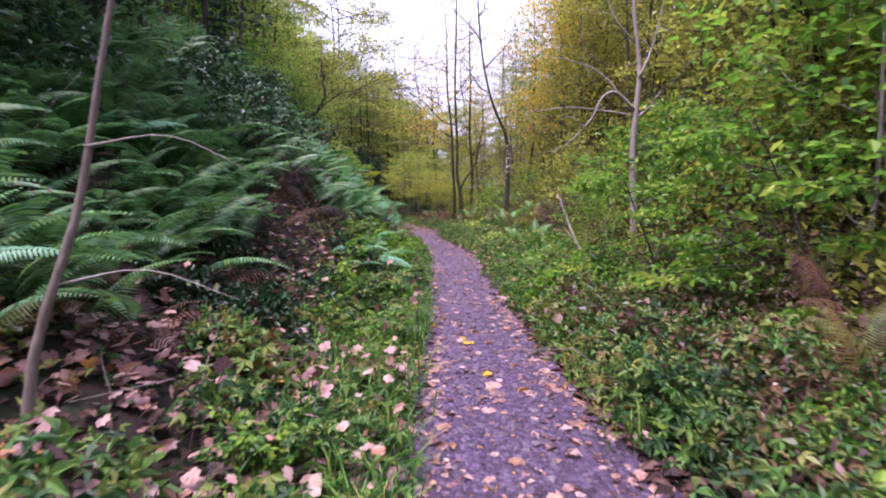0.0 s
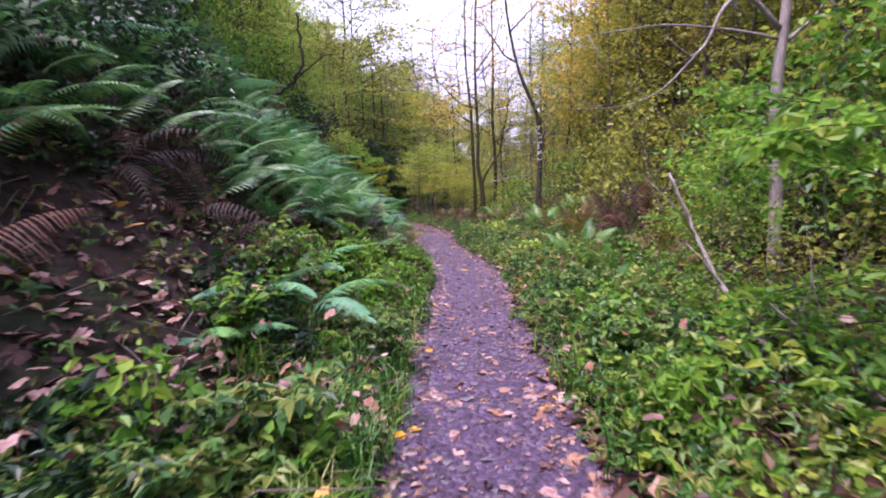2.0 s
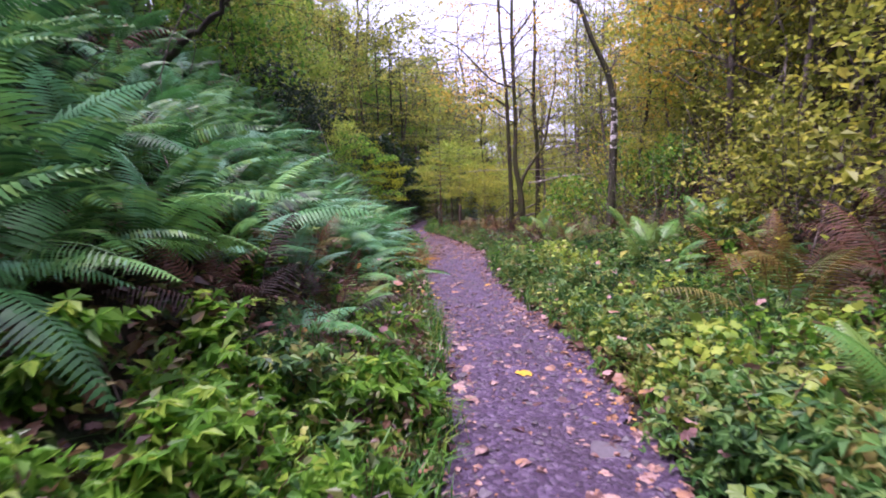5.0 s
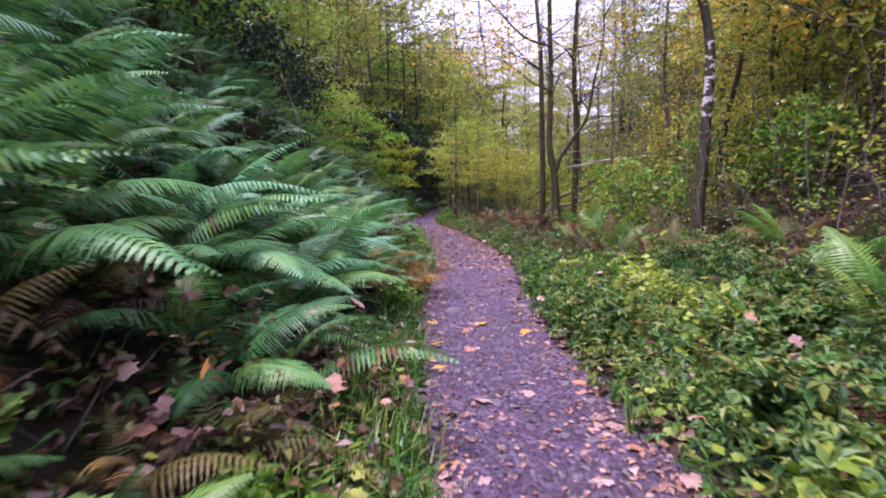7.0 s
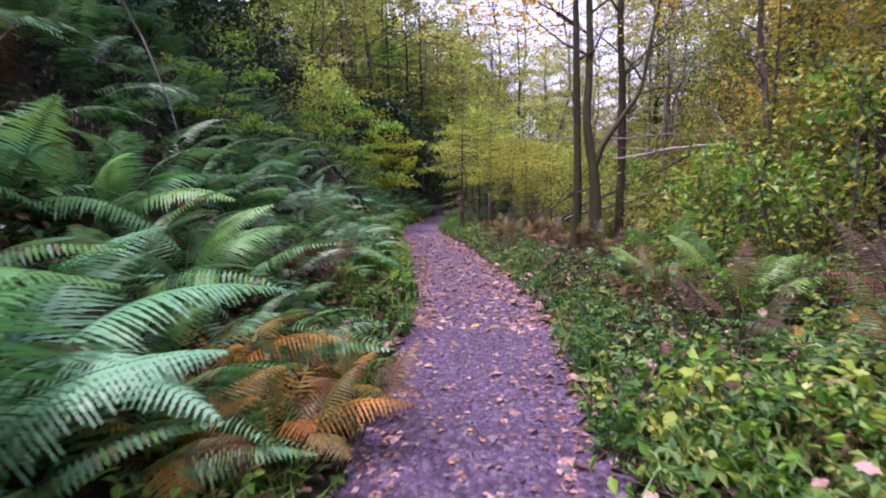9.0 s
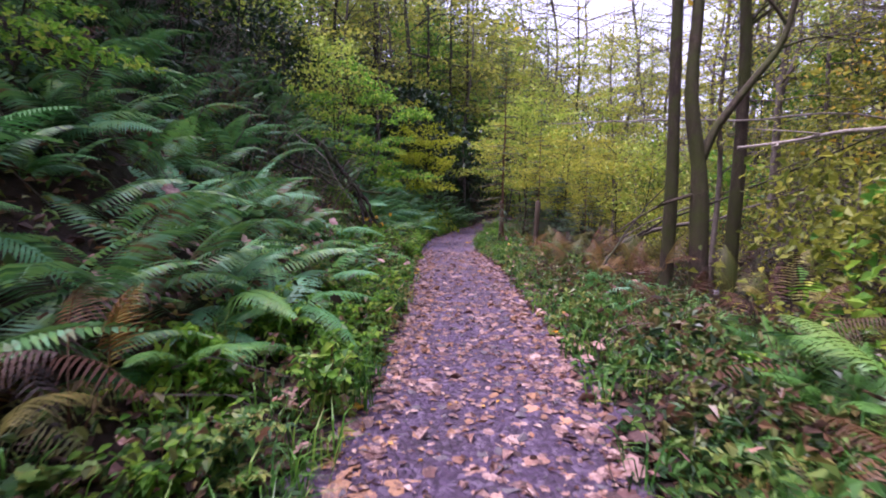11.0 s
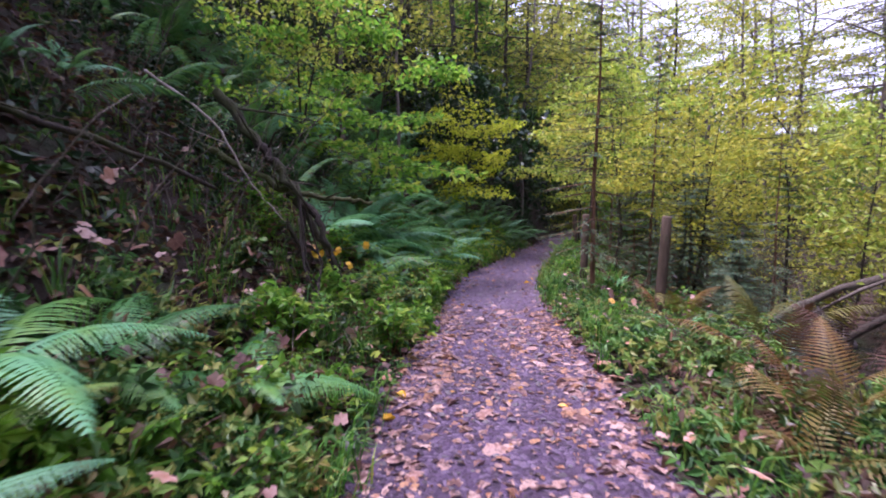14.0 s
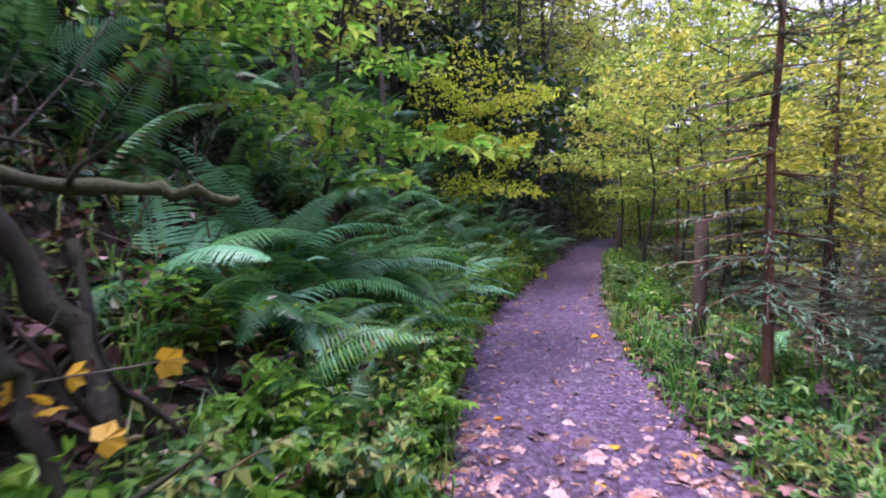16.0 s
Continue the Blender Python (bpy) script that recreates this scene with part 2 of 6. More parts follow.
def trodden():
    m, nt, p, out = blank("trodden_earth")
    a, b, c = tex(nt, 1.3, 5.0, 0.6), tex(nt, 55.0, 6.0, 0.8), tex(nt, 42.0, kind="ShaderNodeTexVoronoi")
    d, e = tex(nt, 6.0, 6.0, 0.7), tex(nt, 18.0, 5.0, 0.7)
    base = ramp(nt, b.outputs[0], [lin((30, 21, 30)), lin((80, 60, 86)), lin((122, 99, 136)), lin((206, 184, 214))])
    damp = ramp(nt, d.outputs[0], [lin((34, 24, 30)), lin((78, 58, 80)), lin((122, 99, 132)), lin((160, 138, 168))])
    fine = ramp(nt, e.outputs[0], [lin((44, 32, 38)), lin((104, 82, 112)), lin((156, 132, 168))])
    mud = mix_colour(nt, 0.5, mix_colour(nt, 0.5, base, damp), fine)
    cells = tex(nt, 30.0, kind="ShaderNodeTexVoronoi")
    one = nt.nodes.new("ShaderNodeSeparateColor")
    nt.links.new(cells.outputs["Color"], one.inputs[0])
    mud = mix_colour(nt, 0.4, mud, ramp(nt, one.outputs[0], [lin((40, 28, 36)), lin((90, 68, 98)), lin((122, 98, 138)), lin((188, 168, 198))]))
    crumbs = ramp(nt, c.outputs["Distance"], [lin((164, 146, 160)), lin((70, 54, 66)), lin((40, 28, 34))])
    f = math_node(nt, 'MULTIPLY', math_node(nt, 'SUBTRACT', a.outputs[0], 0.46), 5.0, True)
    nt.links.new(mix_colour(nt, math_node(nt, 'MULTIPLY', f, 0.5), mud, crumbs), p.inputs["Base Color"])
    nt.links.new(ramp(nt, d.outputs[0], [(0.4, 0.4, 0.4, 1), (0.9, 0.9, 0.9, 1)]), p.inputs["Roughness"])
    bump(nt, p, math_node(nt, 'ADD', math_node(nt, 'MULTIPLY', e.outputs[0], 0.8), math_node(nt, 'ADD', math_node(nt, 'MULTIPLY', d.outputs[0], 1.5), math_node(nt, 'SUBTRACT', math_node(nt, 'MULTIPLY', b.outputs[0], 0.4), cells.outputs["Distance"]))), 1.0, 0.06)
    return m


def stone_material():
    m, nt, p, out = blank("stone")
    n = tex(nt, 18.0, 6.0, 0.7)
    nt.links.new(ramp(nt, n.outputs[0], [lin((56, 50, 54)), lin((98, 90, 98)), lin((150, 140, 148))]), p.inputs["Base Color"])
    p.inputs["Roughness"].default_value = 0.7
    bump(nt, p, n.outputs[0], 0.5, 0.01)
    return m


def water_material():
    m, nt, p, out = blank("stream_water")
    n = tex(nt, 5.0, 4.0)
    p.inputs["Base Color"].default_value = lin((40, 44, 44))
    p.inputs["Roughness"].default_value = 0.08
    p.inputs["IOR"].default_value = 1.33
    p.inputs["Specular IOR Level"].default_value = 0.8
    bump(nt, p, n.outputs[0], 0.5, 0.05)
    return m


SOIL, EARTH, STONE, WATER = soil(), trodden(), stone_material(), water_material()

# ---------------------------------------------------------------- mesh helpers


class Build:
    """Gathers tubes and sheets into one mesh."""

    def __init__(self):
        self.v, self.f = [], []

    def tube(self, pts, radii, n=7, rough=0.0):
        pts = [Vector(p) for p in pts]
        start = len(self.v)
        side = Vector((1, 0.3, 0))
        for i, p in enumerate(pts):
            d = (pts[min(i + 1, len(pts) - 1)] - pts[max(i - 1, 0)]).normalized()
            a = d.cross(side)
            a = a.normalized() if a.length > 0.05 else d.orthogonal().normalized()
            b = d.cross(a)
            side = a.cross(d)
            for k in range(n):
                w = 2 * math.pi * k / n
                r = radii[i] * (1 + rough * (R.rand() - 0.5))
                self.v.append(tuple(p + (a * math.cos(w) + b * math.sin(w)) * r))
        for i in range(len(pts) - 1):
            for k in range(n):
                a0, a1 = start + i * n + k, start + i * n + (k + 1) % n
                self.f.append((a0, a1, a1 + n, a0 + n))
        self.f.append(tuple(range(start + n - 1, start - 1, -1)))
        self.f.append(tuple(range(start + (len(pts) - 1) * n, start + len(pts) * n)))

    def add(self, verts, faces):
        o = len(self.v)
        self.v.extend(map(tuple, verts))
        self.f.extend(tuple(i + o for i in f) for f in faces)

    def mesh(self, name, material, smooth=True):
        me = bpy.data.meshes.new(name)
        me.from_pydata(self.v, [], self.f)
        me.materials.append(material)
        if smooth:
            me.polygons.foreach_set("use_smooth", [True] * len(me.polygons))
        me.update()
        return me


def wander(start, end, steps, amount, sag=0.0):
    """A crooked line from start to end."""
    a, b = np.array(start, float), np.array(end, float)
    out = []
    for i in range(steps + 1):
        t = i / steps
        p = a + (b - a) * t
        if 0 < i < steps:
            p = p + (R.rand(3) - 0.5) * amount
        p[2] -= sag * 4 * t * (1 - t)
        out.append(p)
    return out


def smooth_line(pts, per=4):
    """Catmull-Rom through a few control points."""
    p = [np.array(q, float) for q in pts]
    p = [2 * p[0] - p[1]] + p + [2 * p[-1] - p[-2]]
    out = []
    for i in range(1, len(p) - 2):
        for k in range(per):
            t = k / per
            out.append(0.5 * (2 * p[i] + (p[i + 1] - p[i - 1]) * t + (2 * p[i - 1] - 5 * p[i] + 4 * p[i + 1] - p[i + 2]) * t * t
                              + (3 * p[i] - p[i - 1] - 3 * p[i + 1] + p[i + 2]) * t ** 3))
    out.append(p[-2])
    return out


def leaf_sheet(P, size, flat=0.6, shape="oval", droop=0.2, heading=None):
    """Vertices and faces of many leaves at the points P. flat: how near their normals stay to straight up."""
    P = np.asarray(P, float)
    n = len(P)
    s = np.asarray(size, float) * np.ones(n)
    nor = R.normal(size=(n, 3)) * (1 - flat)
    nor[:, 2] += flat
    nor /= np.linalg.norm(nor, axis=1)[:, None]
    h = R.normal(size=(n, 3)) if heading is None else np.asarray(heading, float) + R.normal(size=(n, 3)) * 0.5
    a = h - nor * np.sum(h * nor, axis=1)[:, None]
    a /= np.maximum(np.linalg.norm(a, axis=1)[:, None], 1e-6)
    b = np.cross(nor, a)
    if shape == "oval":
        loc = [(0, 0, 0), (0.35, 0.3, 0.1), (0.75, 0.2, 0.02), (1, 0, -droop), (0.75, -0.2, 0.02), (0.35, -0.3, 0.1)]
        tri = [(0, 5, 3, 1), (1, 3, 2), (5, 4, 3)]
    elif shape == "small":
        loc = [(0, 0, 0), (0.5, 0.33, 0.1), (1, 0, -droop), (0.5, -0.33, 0.1)]
        tri = [(0, 2, 1), (0, 3, 2)]
    elif shape == "trefoil":
        loc, tri = [(0, 0, 0)], []
        for ang, ln in ((0, 1.0), (62, 0.8), (-62, 0.8)):
            c, q = math.cos(radians(ang)), math.sin(radians(ang))
            for u, w, z in ((0.5, 0.22, 0.08), (1.0, 0, -droop), (0.5, -0.22, 0.08)):
                loc.append(((u * c - w * q) * ln, (u * q + w * c) * ln, z * ln))
            k = len(loc)
            tri += [(0, k - 2, k - 3), (0, k - 1, k - 2)]
    elif shape == "lobed":
        loc = [(0, 0, 0.0)]
        for ang, rad in ((0, 0.56), (16, 0.4), (44, 0.54), (66, 0.42), (104, 0.47), (148, 0.3), (180, 0.1), (212, 0.3), (256, 0.47), (294, 0.42), (316, 0.54), (344, 0.4)):
            loc.append((rad * math.cos(radians(ang)), rad * math.sin(radians(ang)), 0.16 * rad - droop * rad * rad * 1.5))
        tri = [(0, i, i + 1 if i < 12 else 1) for i in range(1, 13)]
    else:
        loc = [(0, 0.06, 0), (0, -0.06, 0), (0.55, -0.05, 0.0), (0.55, 0.05, 0.0), (1, 0, -droop)]
        tri = [(0, 1, 2, 3), (3, 2, 4)]
    k = len(loc)
    curl = 0.5 + R.rand(n)
    V = np.zeros((n, k, 3))
    for i, (u, w, z) in enumerate(loc):
        V[:, i] = P + s[:, None] * (a * u + b * w + nor * (z * curl)[:, None])
    V = V.reshape(-1, 3)
    F = [tuple(int(j * k + i) for i in t) for j in range(n) for t in tri]
    return V.tolist(), F


def leaf_mesh(name, P, size, material, **kw):
    b = Build()
    b.v, b.f = leaf_sheet(P, size, **kw)
    return b.mesh(name, material, False)


def part(name, mesh, parent, label="", m=None):
    ob = new(name, mesh)
    ob.parent = parent
    if m is not None:
        ob.matrix_basis = m
    return tagged(ob, label)


# ---------------------------------------------------------------- lie of the land
PATH_Y = [-40, 0, 3.3, 6, 9, 12, 13.7, 16, 17.5, 19.3, 22, 24.6, 27.2, 28.2, 29.4, 30.8, 32.1, 34, 37.8, 41, 47, 52, 60, 75, 120]
PATH_L = [0.6, 0.75, 0.82, 0.92, 1.0, 1.07, 1.05, 0.72, 0.42, 0.28, 0.12, -0.34, -1.0, -1.28, -1.53, -1.87, -2.18, -2.54, -2.6, -2.52, -2.3, -1.8, -0.3, 3.0, 10]
PATH_R = [2.0, 2.15, 2.12, 2.03, 2.1, 2.22, 2.26, 1.95, 1.68, 1.64, 1.63, 1.2, 0.58, 0.45, 0.12, -0.38, -0.76, -1.1, -1.28, -1.32, -1.2, -0.8, 0.6, 4.0, 11]


def path_edges(y):
    y = np.asarray(y, float)
    k = (-1.2, -0.6, 0, 0.6, 1.2)
    return (sum(np.interp(y + d, PATH_Y, PATH_L) for d in k) / 5, sum(np.interp(y + d, PATH_Y, PATH_R) for d in k) / 5)


def smoothstep(a, b, x):
    t = np.clip((np.asarray(x, float) - a) / (b - a), 0, 1)
    return t * t * (3 - 2 * t)


def ripple(x, y):
    return (np.sin(x * 1.7 + 1.3 * np.sin(y * 0.9)) * np.sin(y * 1.3 + 1.1 * np.sin(x * 1.1)) * 0.5
            + np.sin(x * 4.1 + y * 2.3 + 1.7) * np.sin(y * 3.7 - x * 1.9) * 0.28 + np.sin(x * 9.3 - y * 4.7) * np.sin(y * 8.1 + x * 3.1) * 0.14)


def ground_z(x, y):
    """Height of the ground: steep bank beside the path, a verge and hollow on the stream side, wooded slopes beyond."""
    x, y = np.asarray(x, float), np.asarray(y, float)
    l, r = path_edges(y)
    dl, dr = l - x, x - r
    left = np.interp(dl, [0, 0.12, 0.5, 1.0, 1.7, 2.5, 3.5, 5.5, 9.5, 15, 30, 60, 150], [0, 0.05, 0.14, 0.5, 1.15, 2.0, 3.1, 5.2, 9, 13.5, 20, 25, 28])
    near = np.interp(dl, [0, 0.12, 0.5, 1.0, 1.7, 2.5, 3.5, 5.5, 9.5, 15, 30, 60, 150], [0, 0.04, 0.08, 0.18, 0.5, 1.1, 2.1, 4.2, 8, 12.5, 19, 25, 28])
    w = smoothstep(5.0, 8.5, y)
    left = left * w + near * (1 - w)
    ra = np.interp(dr, [0, 0.15, 0.8, 1.8, 2.8, 4.2, 6, 9, 15, 30, 60, 150], [0, 0.04, 0.06, 0.1, 0.3, 1.2, 3.0, 6, 10.5, 17, 23, 28])
    rb = np.interp(dr, [0, 0.15, 0.9, 1.9, 2.8, 3.6, 5.2, 6.4, 9.5, 16, 40, 80, 150], [0, 0.04, 0.02, -0.1, -0.65, -1.15, -1.15, -0.4, 1.4, 5.0, 9, 11, 14])
    s = smoothstep(20, 29, y)
    right = ra * (1 - s) + rb * s
    d = np.maximum(np.maximum(dl, dr), 0)
    z = np.where(dl > 0, left, np.where(dr > 0, right, 0.0))
    z = z + ripple(x, y) * np.interp(d, [0, 0.2, 1.5, 4, 40], [0, 0.03, 0.12, 0.3, 0.8])
    z = z - 0.02 * np.where((dl < 0) & (dr < 0), np.sin(np.clip((x - l) / np.maximum(r - l, 0.1), 0, 1) * math.pi), 0)
    return z + smoothstep(70, 170, y) * 12 + smoothstep(-20, -120, y) * 15


def gz(x, y):
    return float(ground_z(x, y))


def grid_mesh(name, xs_of, ys, material, lift=0.0, z_of=ground_z):
    b = Build()
    rows = []
    for y in ys:
        xs = xs_of(y)
        rows.append(len(xs))
        zs = z_of(np.array(xs), np.full(len(xs), y)) + lift
        b.v.extend((float(x), float(y), float(z)) for x, z in zip(xs, zs))
    n = rows[0]
    for j in range(len(ys) - 1):
        for i in range(n - 1):
            a = j * n + i
            b.f.append((a, a + 1, a + n + 1, a + n))
    return b.mesh(name, material)


OFF_L = [-900, -300, -150, -80, -50, -34, -25, -19, -15, -12, -10, -8.5] + list(np.arange(-7.2, -3, 0.4)) + list(np.arange(-3, -0.01, 0.16))
OFF_R = list(np.arange(0.16, 3.1, 0.16)) + list(np.arange(3.4, 9, 0.4)) + [9.5, 11, 13, 16, 20, 26, 36, 52, 85, 150, 300, 900]


def ground_xs(y):
    l, r = path_edges(y)
    return [l + d for d in OFF_L] + list(np.linspace(l, r, 7)) + [r + d for d in OFF_R]


GROUND_Y = [-900, -300, -120, -60, -35, -20, -12, -8, -5, -3] + list(np.arange(-2, 46, 0.2)) + list(np.arange(46, 64, 0.8)) + [66, 70, 75, 81, 88, 96, 106, 120, 140, 170, 220, 320, 500, 900]
tagged(new("ground", grid_mesh("ground", ground_xs, GROUND_Y, SOIL)), "dark forest soil with moss rising on both sides of the footpath", "ground", kind="structure")


def path_z(x, y):
    l, r = path_edges(y)
    return ground_z(x, y) + 0.012 * ripple(x * 3.1, y * 3.3) + 0.008 * np.sin(x * 23 + 3 * np.sin(y * 9)) * np.sin(y * 21 + x * 7)


def path_xs(y):
    l, r = path_edges(y)
    wob = 0.05 * math.sin(y * 3.1) + 0.05 * math.sin(y * 7.7 + 1) + 0.035 * math.sin(y * 17.3) + 0.03 * math.sin(y * 29.1)
    wob2 = 0.05 * math.sin(y * 2.7 + 2) + 0.05 * math.sin(y * 8.3) + 0.035 * math.sin(y * 15.7 + 1) + 0.03 * math.sin(y * 27.3)
    return list(np.linspace(l - 0.05 + wob, r + 0.05 + wob2, 17))


tagged(new("path", grid_mesh("path", path_xs, list(np.arange(-6, 52, 0.09)), EARTH, 0.018, path_z)), "narrow trodden earth footpath, damp purple-brown mud with fine gravel", "path", kind="structure")


tagged(new("water", grid_mesh("water", lambda y: list(np.linspace(path_edges(y)[1] + 3.1, path_edges(y)[1] + 5.9, 9)), list(np.arange(26, 66, 0.5)), WATER, 0.0,
       lambda x, y: np.full(len(x), -0.98) + 0.02 * ripple(x * 2, y * 2))), "shallow woodland stream reflecting the pale sky", "stream", kind="structure")

# ---------------------------------------------------------------- trees


def limb_set(b, tips, start, direction, length, radius, depth):
    """Grows a limb and its twigs into b; collects points along the twigs for leaves."""
    d = Vector(direction).normalized()
    end = Vector(start) + d * length
    end.z += length * 0.12
    pts = wander(start, end, 4, length * 0.14)
    if depth == 0 and radius < 0.02:
        b.tube([pts[0], pts[2], pts[4]], [radius, radius * 0.6, radius * 0.25], 3)
    else:
        b.tube(pts, [radius * (1 - 0.75 * i / 4) for i in range(5)], 5)
    if depth == 0:
        for i in range(1, 5):
            tips.append(tuple(pts[i]))
        return
    for i in range(1, 5):
        for _ in range(2 if i > 1 else 1):
            side = Vector(R.normal(size=3)).cross(d).normalized()
            nd = d * 0.6 + side * (0.7 + 0.3 * R.rand())
            nd.z = nd.z * 0.6 + 0.1
            limb_set(b, tips, tuple(pts[i]), nd, length * (0.42 + 0.2 * R.rand()), radius * 0.4, depth - 1)


def tree(name, height, radius, crown_from, spread, limbs, per_tip, leaf_size, leaf_mat, bark, label, lean=(0, 0), category="tree", flat=0.55, cloud=0.35, shape="small", depth=1):
    root = new(name)
    tagged(root, label, category)
    b = Build()
    top = (lean[0] * height, lean[1] * height, height)
    pts = smooth_line(wander((0, 0, -0.4), top, 5, 0.05 * height * 0.35), 3)
    n = len(pts)
    b.tube(pts, [max(radius * (1.25 if i == 0 else 1) * (1 - 0.86 * i / (n - 1)), 0.008) for i in range(n)], 9, 0.12)
    part("trunk", b.mesh("trunk", bark), root)
    tips, lb = [], Build()
    for i in range(limbs):
        t = crown_from + (1 - crown_from) * (i + R.rand() * 0.8) / limbs
        p = pts[min(n - 1, int(t * (n - 1)))]
        a = i * 2.4 + R.rand()
        limb_set(lb, tips, tuple(p), (math.cos(a), math.sin(a), 0.35 + 0.4 * t), spread * (1.15 - 0.75 * t) * (0.75 + 0.5 * R.rand()), radius * 0.38 * (1.2 - t), depth)
    tagged(part("branchwork", lb.mesh("branchwork", bark), root), kind="stuff")
    if per_tip:
        T = np.array(tips)
        keep = R.rand(len(T)) < 0.85
        T = np.repeat(T[keep], per_tip, axis=0)
        T = T + R.normal(size=T.shape) * cloud * np.array([1, 1, 0.55])
        part("crown", leaf_mesh("crown", T, leaf_size * (0.6 + 0.8 * R.rand(len(T))), leaf_mat, flat=flat, shape=shape), root)
    return root


def conifer(name, height, radius, reach, mat, bark, label, whorls=26, twigs=7, start=0.08, seg=7, fine=1.0):
    root = new(name)
    tagged(root, label, "conifer")
    b = Build()
    pts = wander((0, 0, -0.4), (0.01 * height, 0, height), 8, 0.03 * height * 0.3)
    b.tube(pts, [max(radius * (1 - 0.92 * i / 8), 0.006) for i in range(9)], 8, 0.1)
    P, H, S = [], [], []
    tb = b
    for w in range(whorls):
        t = start + (1 - start) * (w + R.rand() * 0.5) / whorls
        z = t * height
        ln = reach * (1 - t) ** 0.8 * (0.8 + 0.4 * R.rand()) + 0.08
        for k in range(twigs):
            a = R.rand() * 6.283
            d = np.array([math.cos(a), math.sin(a), 0.05 - 0.3 * (1 - t)])
            end = np.array([0.01 * height * t, 0, z]) + d * ln
            tb.tube([np.array([0.01 * height * t, 0, z]), end], [0.006 + 0.006 * ln, 0.002], 3)
            side = np.array([-d[1], d[0], 0])
            for j in range(1, seg + 1):
                q = np.array([0.01 * height * t, 0, z]) + d * ln * j / seg
                for s in (-1, 1, 0):
                    P.append(q + R.normal(size=3) * 0.015)
                    H.append(side * s * 0.9 + d * 0.9 + np.array([0, 0, -0.12]))
                    S.append((0.10 + 0.16 * ln * (1.1 - j / seg)) * fine * (0.8 + 0.4 * R.rand()))
    part("trunk", tb.mesh("trunk", bark), root)
    part("foliage", leaf_mesh("foliage", P, S, mat, flat=0.9, shape="needle", heading=H), root)
    return root


def place(ob, x, y, turn=0.0, size=1.0, sink=0.05, tilt=(0, 0)):
    ob.matrix_basis = pose(x, y, gz(x, y) - sink, tilt[0], tilt[1], turn) @ Matrix.Scale(size, 4)
    return ob


def copy_at(ob, x, y, turn, size, sink=0.05, tilt=(0, 0)):
    c = copy_thing(ob, Matrix())
    return place(c, x, y, turn, size, sink, tilt)


def twigs_on(limb, line, r, bark, n=3):
    """Thin twigs that branch off a limb."""
    for _ in range(n):
        p = np.array(line[R.randint(len(line) // 3, len(line))])
        d = R.normal(size=3) * 0.16 + np.array([0, 0, 0.1])
        q = Build()
        q.tube([p, p + d + R.normal(size=3) * 0.03, p + 2 * d + R.normal(size=3) * 0.06], [r * 0.35, r * 0.22, r * 0.08], 4)
        part("twig", q.mesh("twig", bark), limb)


# pale grey tree with bare crooked limbs, beside the hollow
def pale_tree():
    root = new("bare_tree")
    tagged(root, "pale grey-barked tree with bare crooked dead branches among green leaves", "tree")
    b = Build()
    pts = smooth_line([(0, 0, -0.4), (0.03, 0, 0.9), (-0.02, 0, 2.0), (0.06, 0, 2.95), (0.1, 0.05, 3.6), (0.0, 0.1, 5.0), (0.2, 0.1, 7.5)], 3)
    b.tube(pts, [0.075 * (1 - 0.75 * i / (len(pts) - 1)) for i in range(len(pts))], 9, 0.2)
    part("trunk", b.mesh("trunk", BARK_PALE), root)
    for ctl, r in (([(0, 0, 2.75), (-0.35, -0.05, 3.05), (-0.62, -0.1, 2.95), (-0.8, -0.1, 2.6), (-1.0, -0.1, 2.45)], 0.035),
                   ([(0, 0, 2.65), (-0.5, -0.1, 2.72), (-1.2, -0.1, 2.8), (-2.0, -0.2, 2.7)], 0.018),
                   ([(-0.3, -0.05, 3.02), (-0.5, 0, 3.3), (-0.9, 0, 3.55), (-1.6, 0.1, 3.75)], 0.022),
                   ([(0.04, 0, 2.6), (0.25, -0.1, 2.8), (0.4, -0.15, 3.05)], 0.03),
                   ([(-0.8, -0.1, 2.6), (-1.2, -0.1, 2.2), (-1.5, -0.1, 2.05)], 0.014),
                   ([(0.08, 0, 3.3), (0.3, 0, 3.8), (0.5, 0, 4.6)], 0.025),
                   ([(0, 0, 3.9), (-0.4, 0, 4.4), (-0.6, 0.1, 5.2)], 0.022)):
        q = Build()
        s = smooth_line(ctl, 4)
        q.tube(s, [r * (1 - 0.8 * i / (len(s) - 1)) for i in range(len(s))], 6, 0.15)
        limb = part("branch", q.mesh("branch", BARK_PALE), root, "bare pale branch")
        twigs_on(limb, s, r, BARK_PALE)
    return place(root, 4.8, 9.95)


pale_tree()


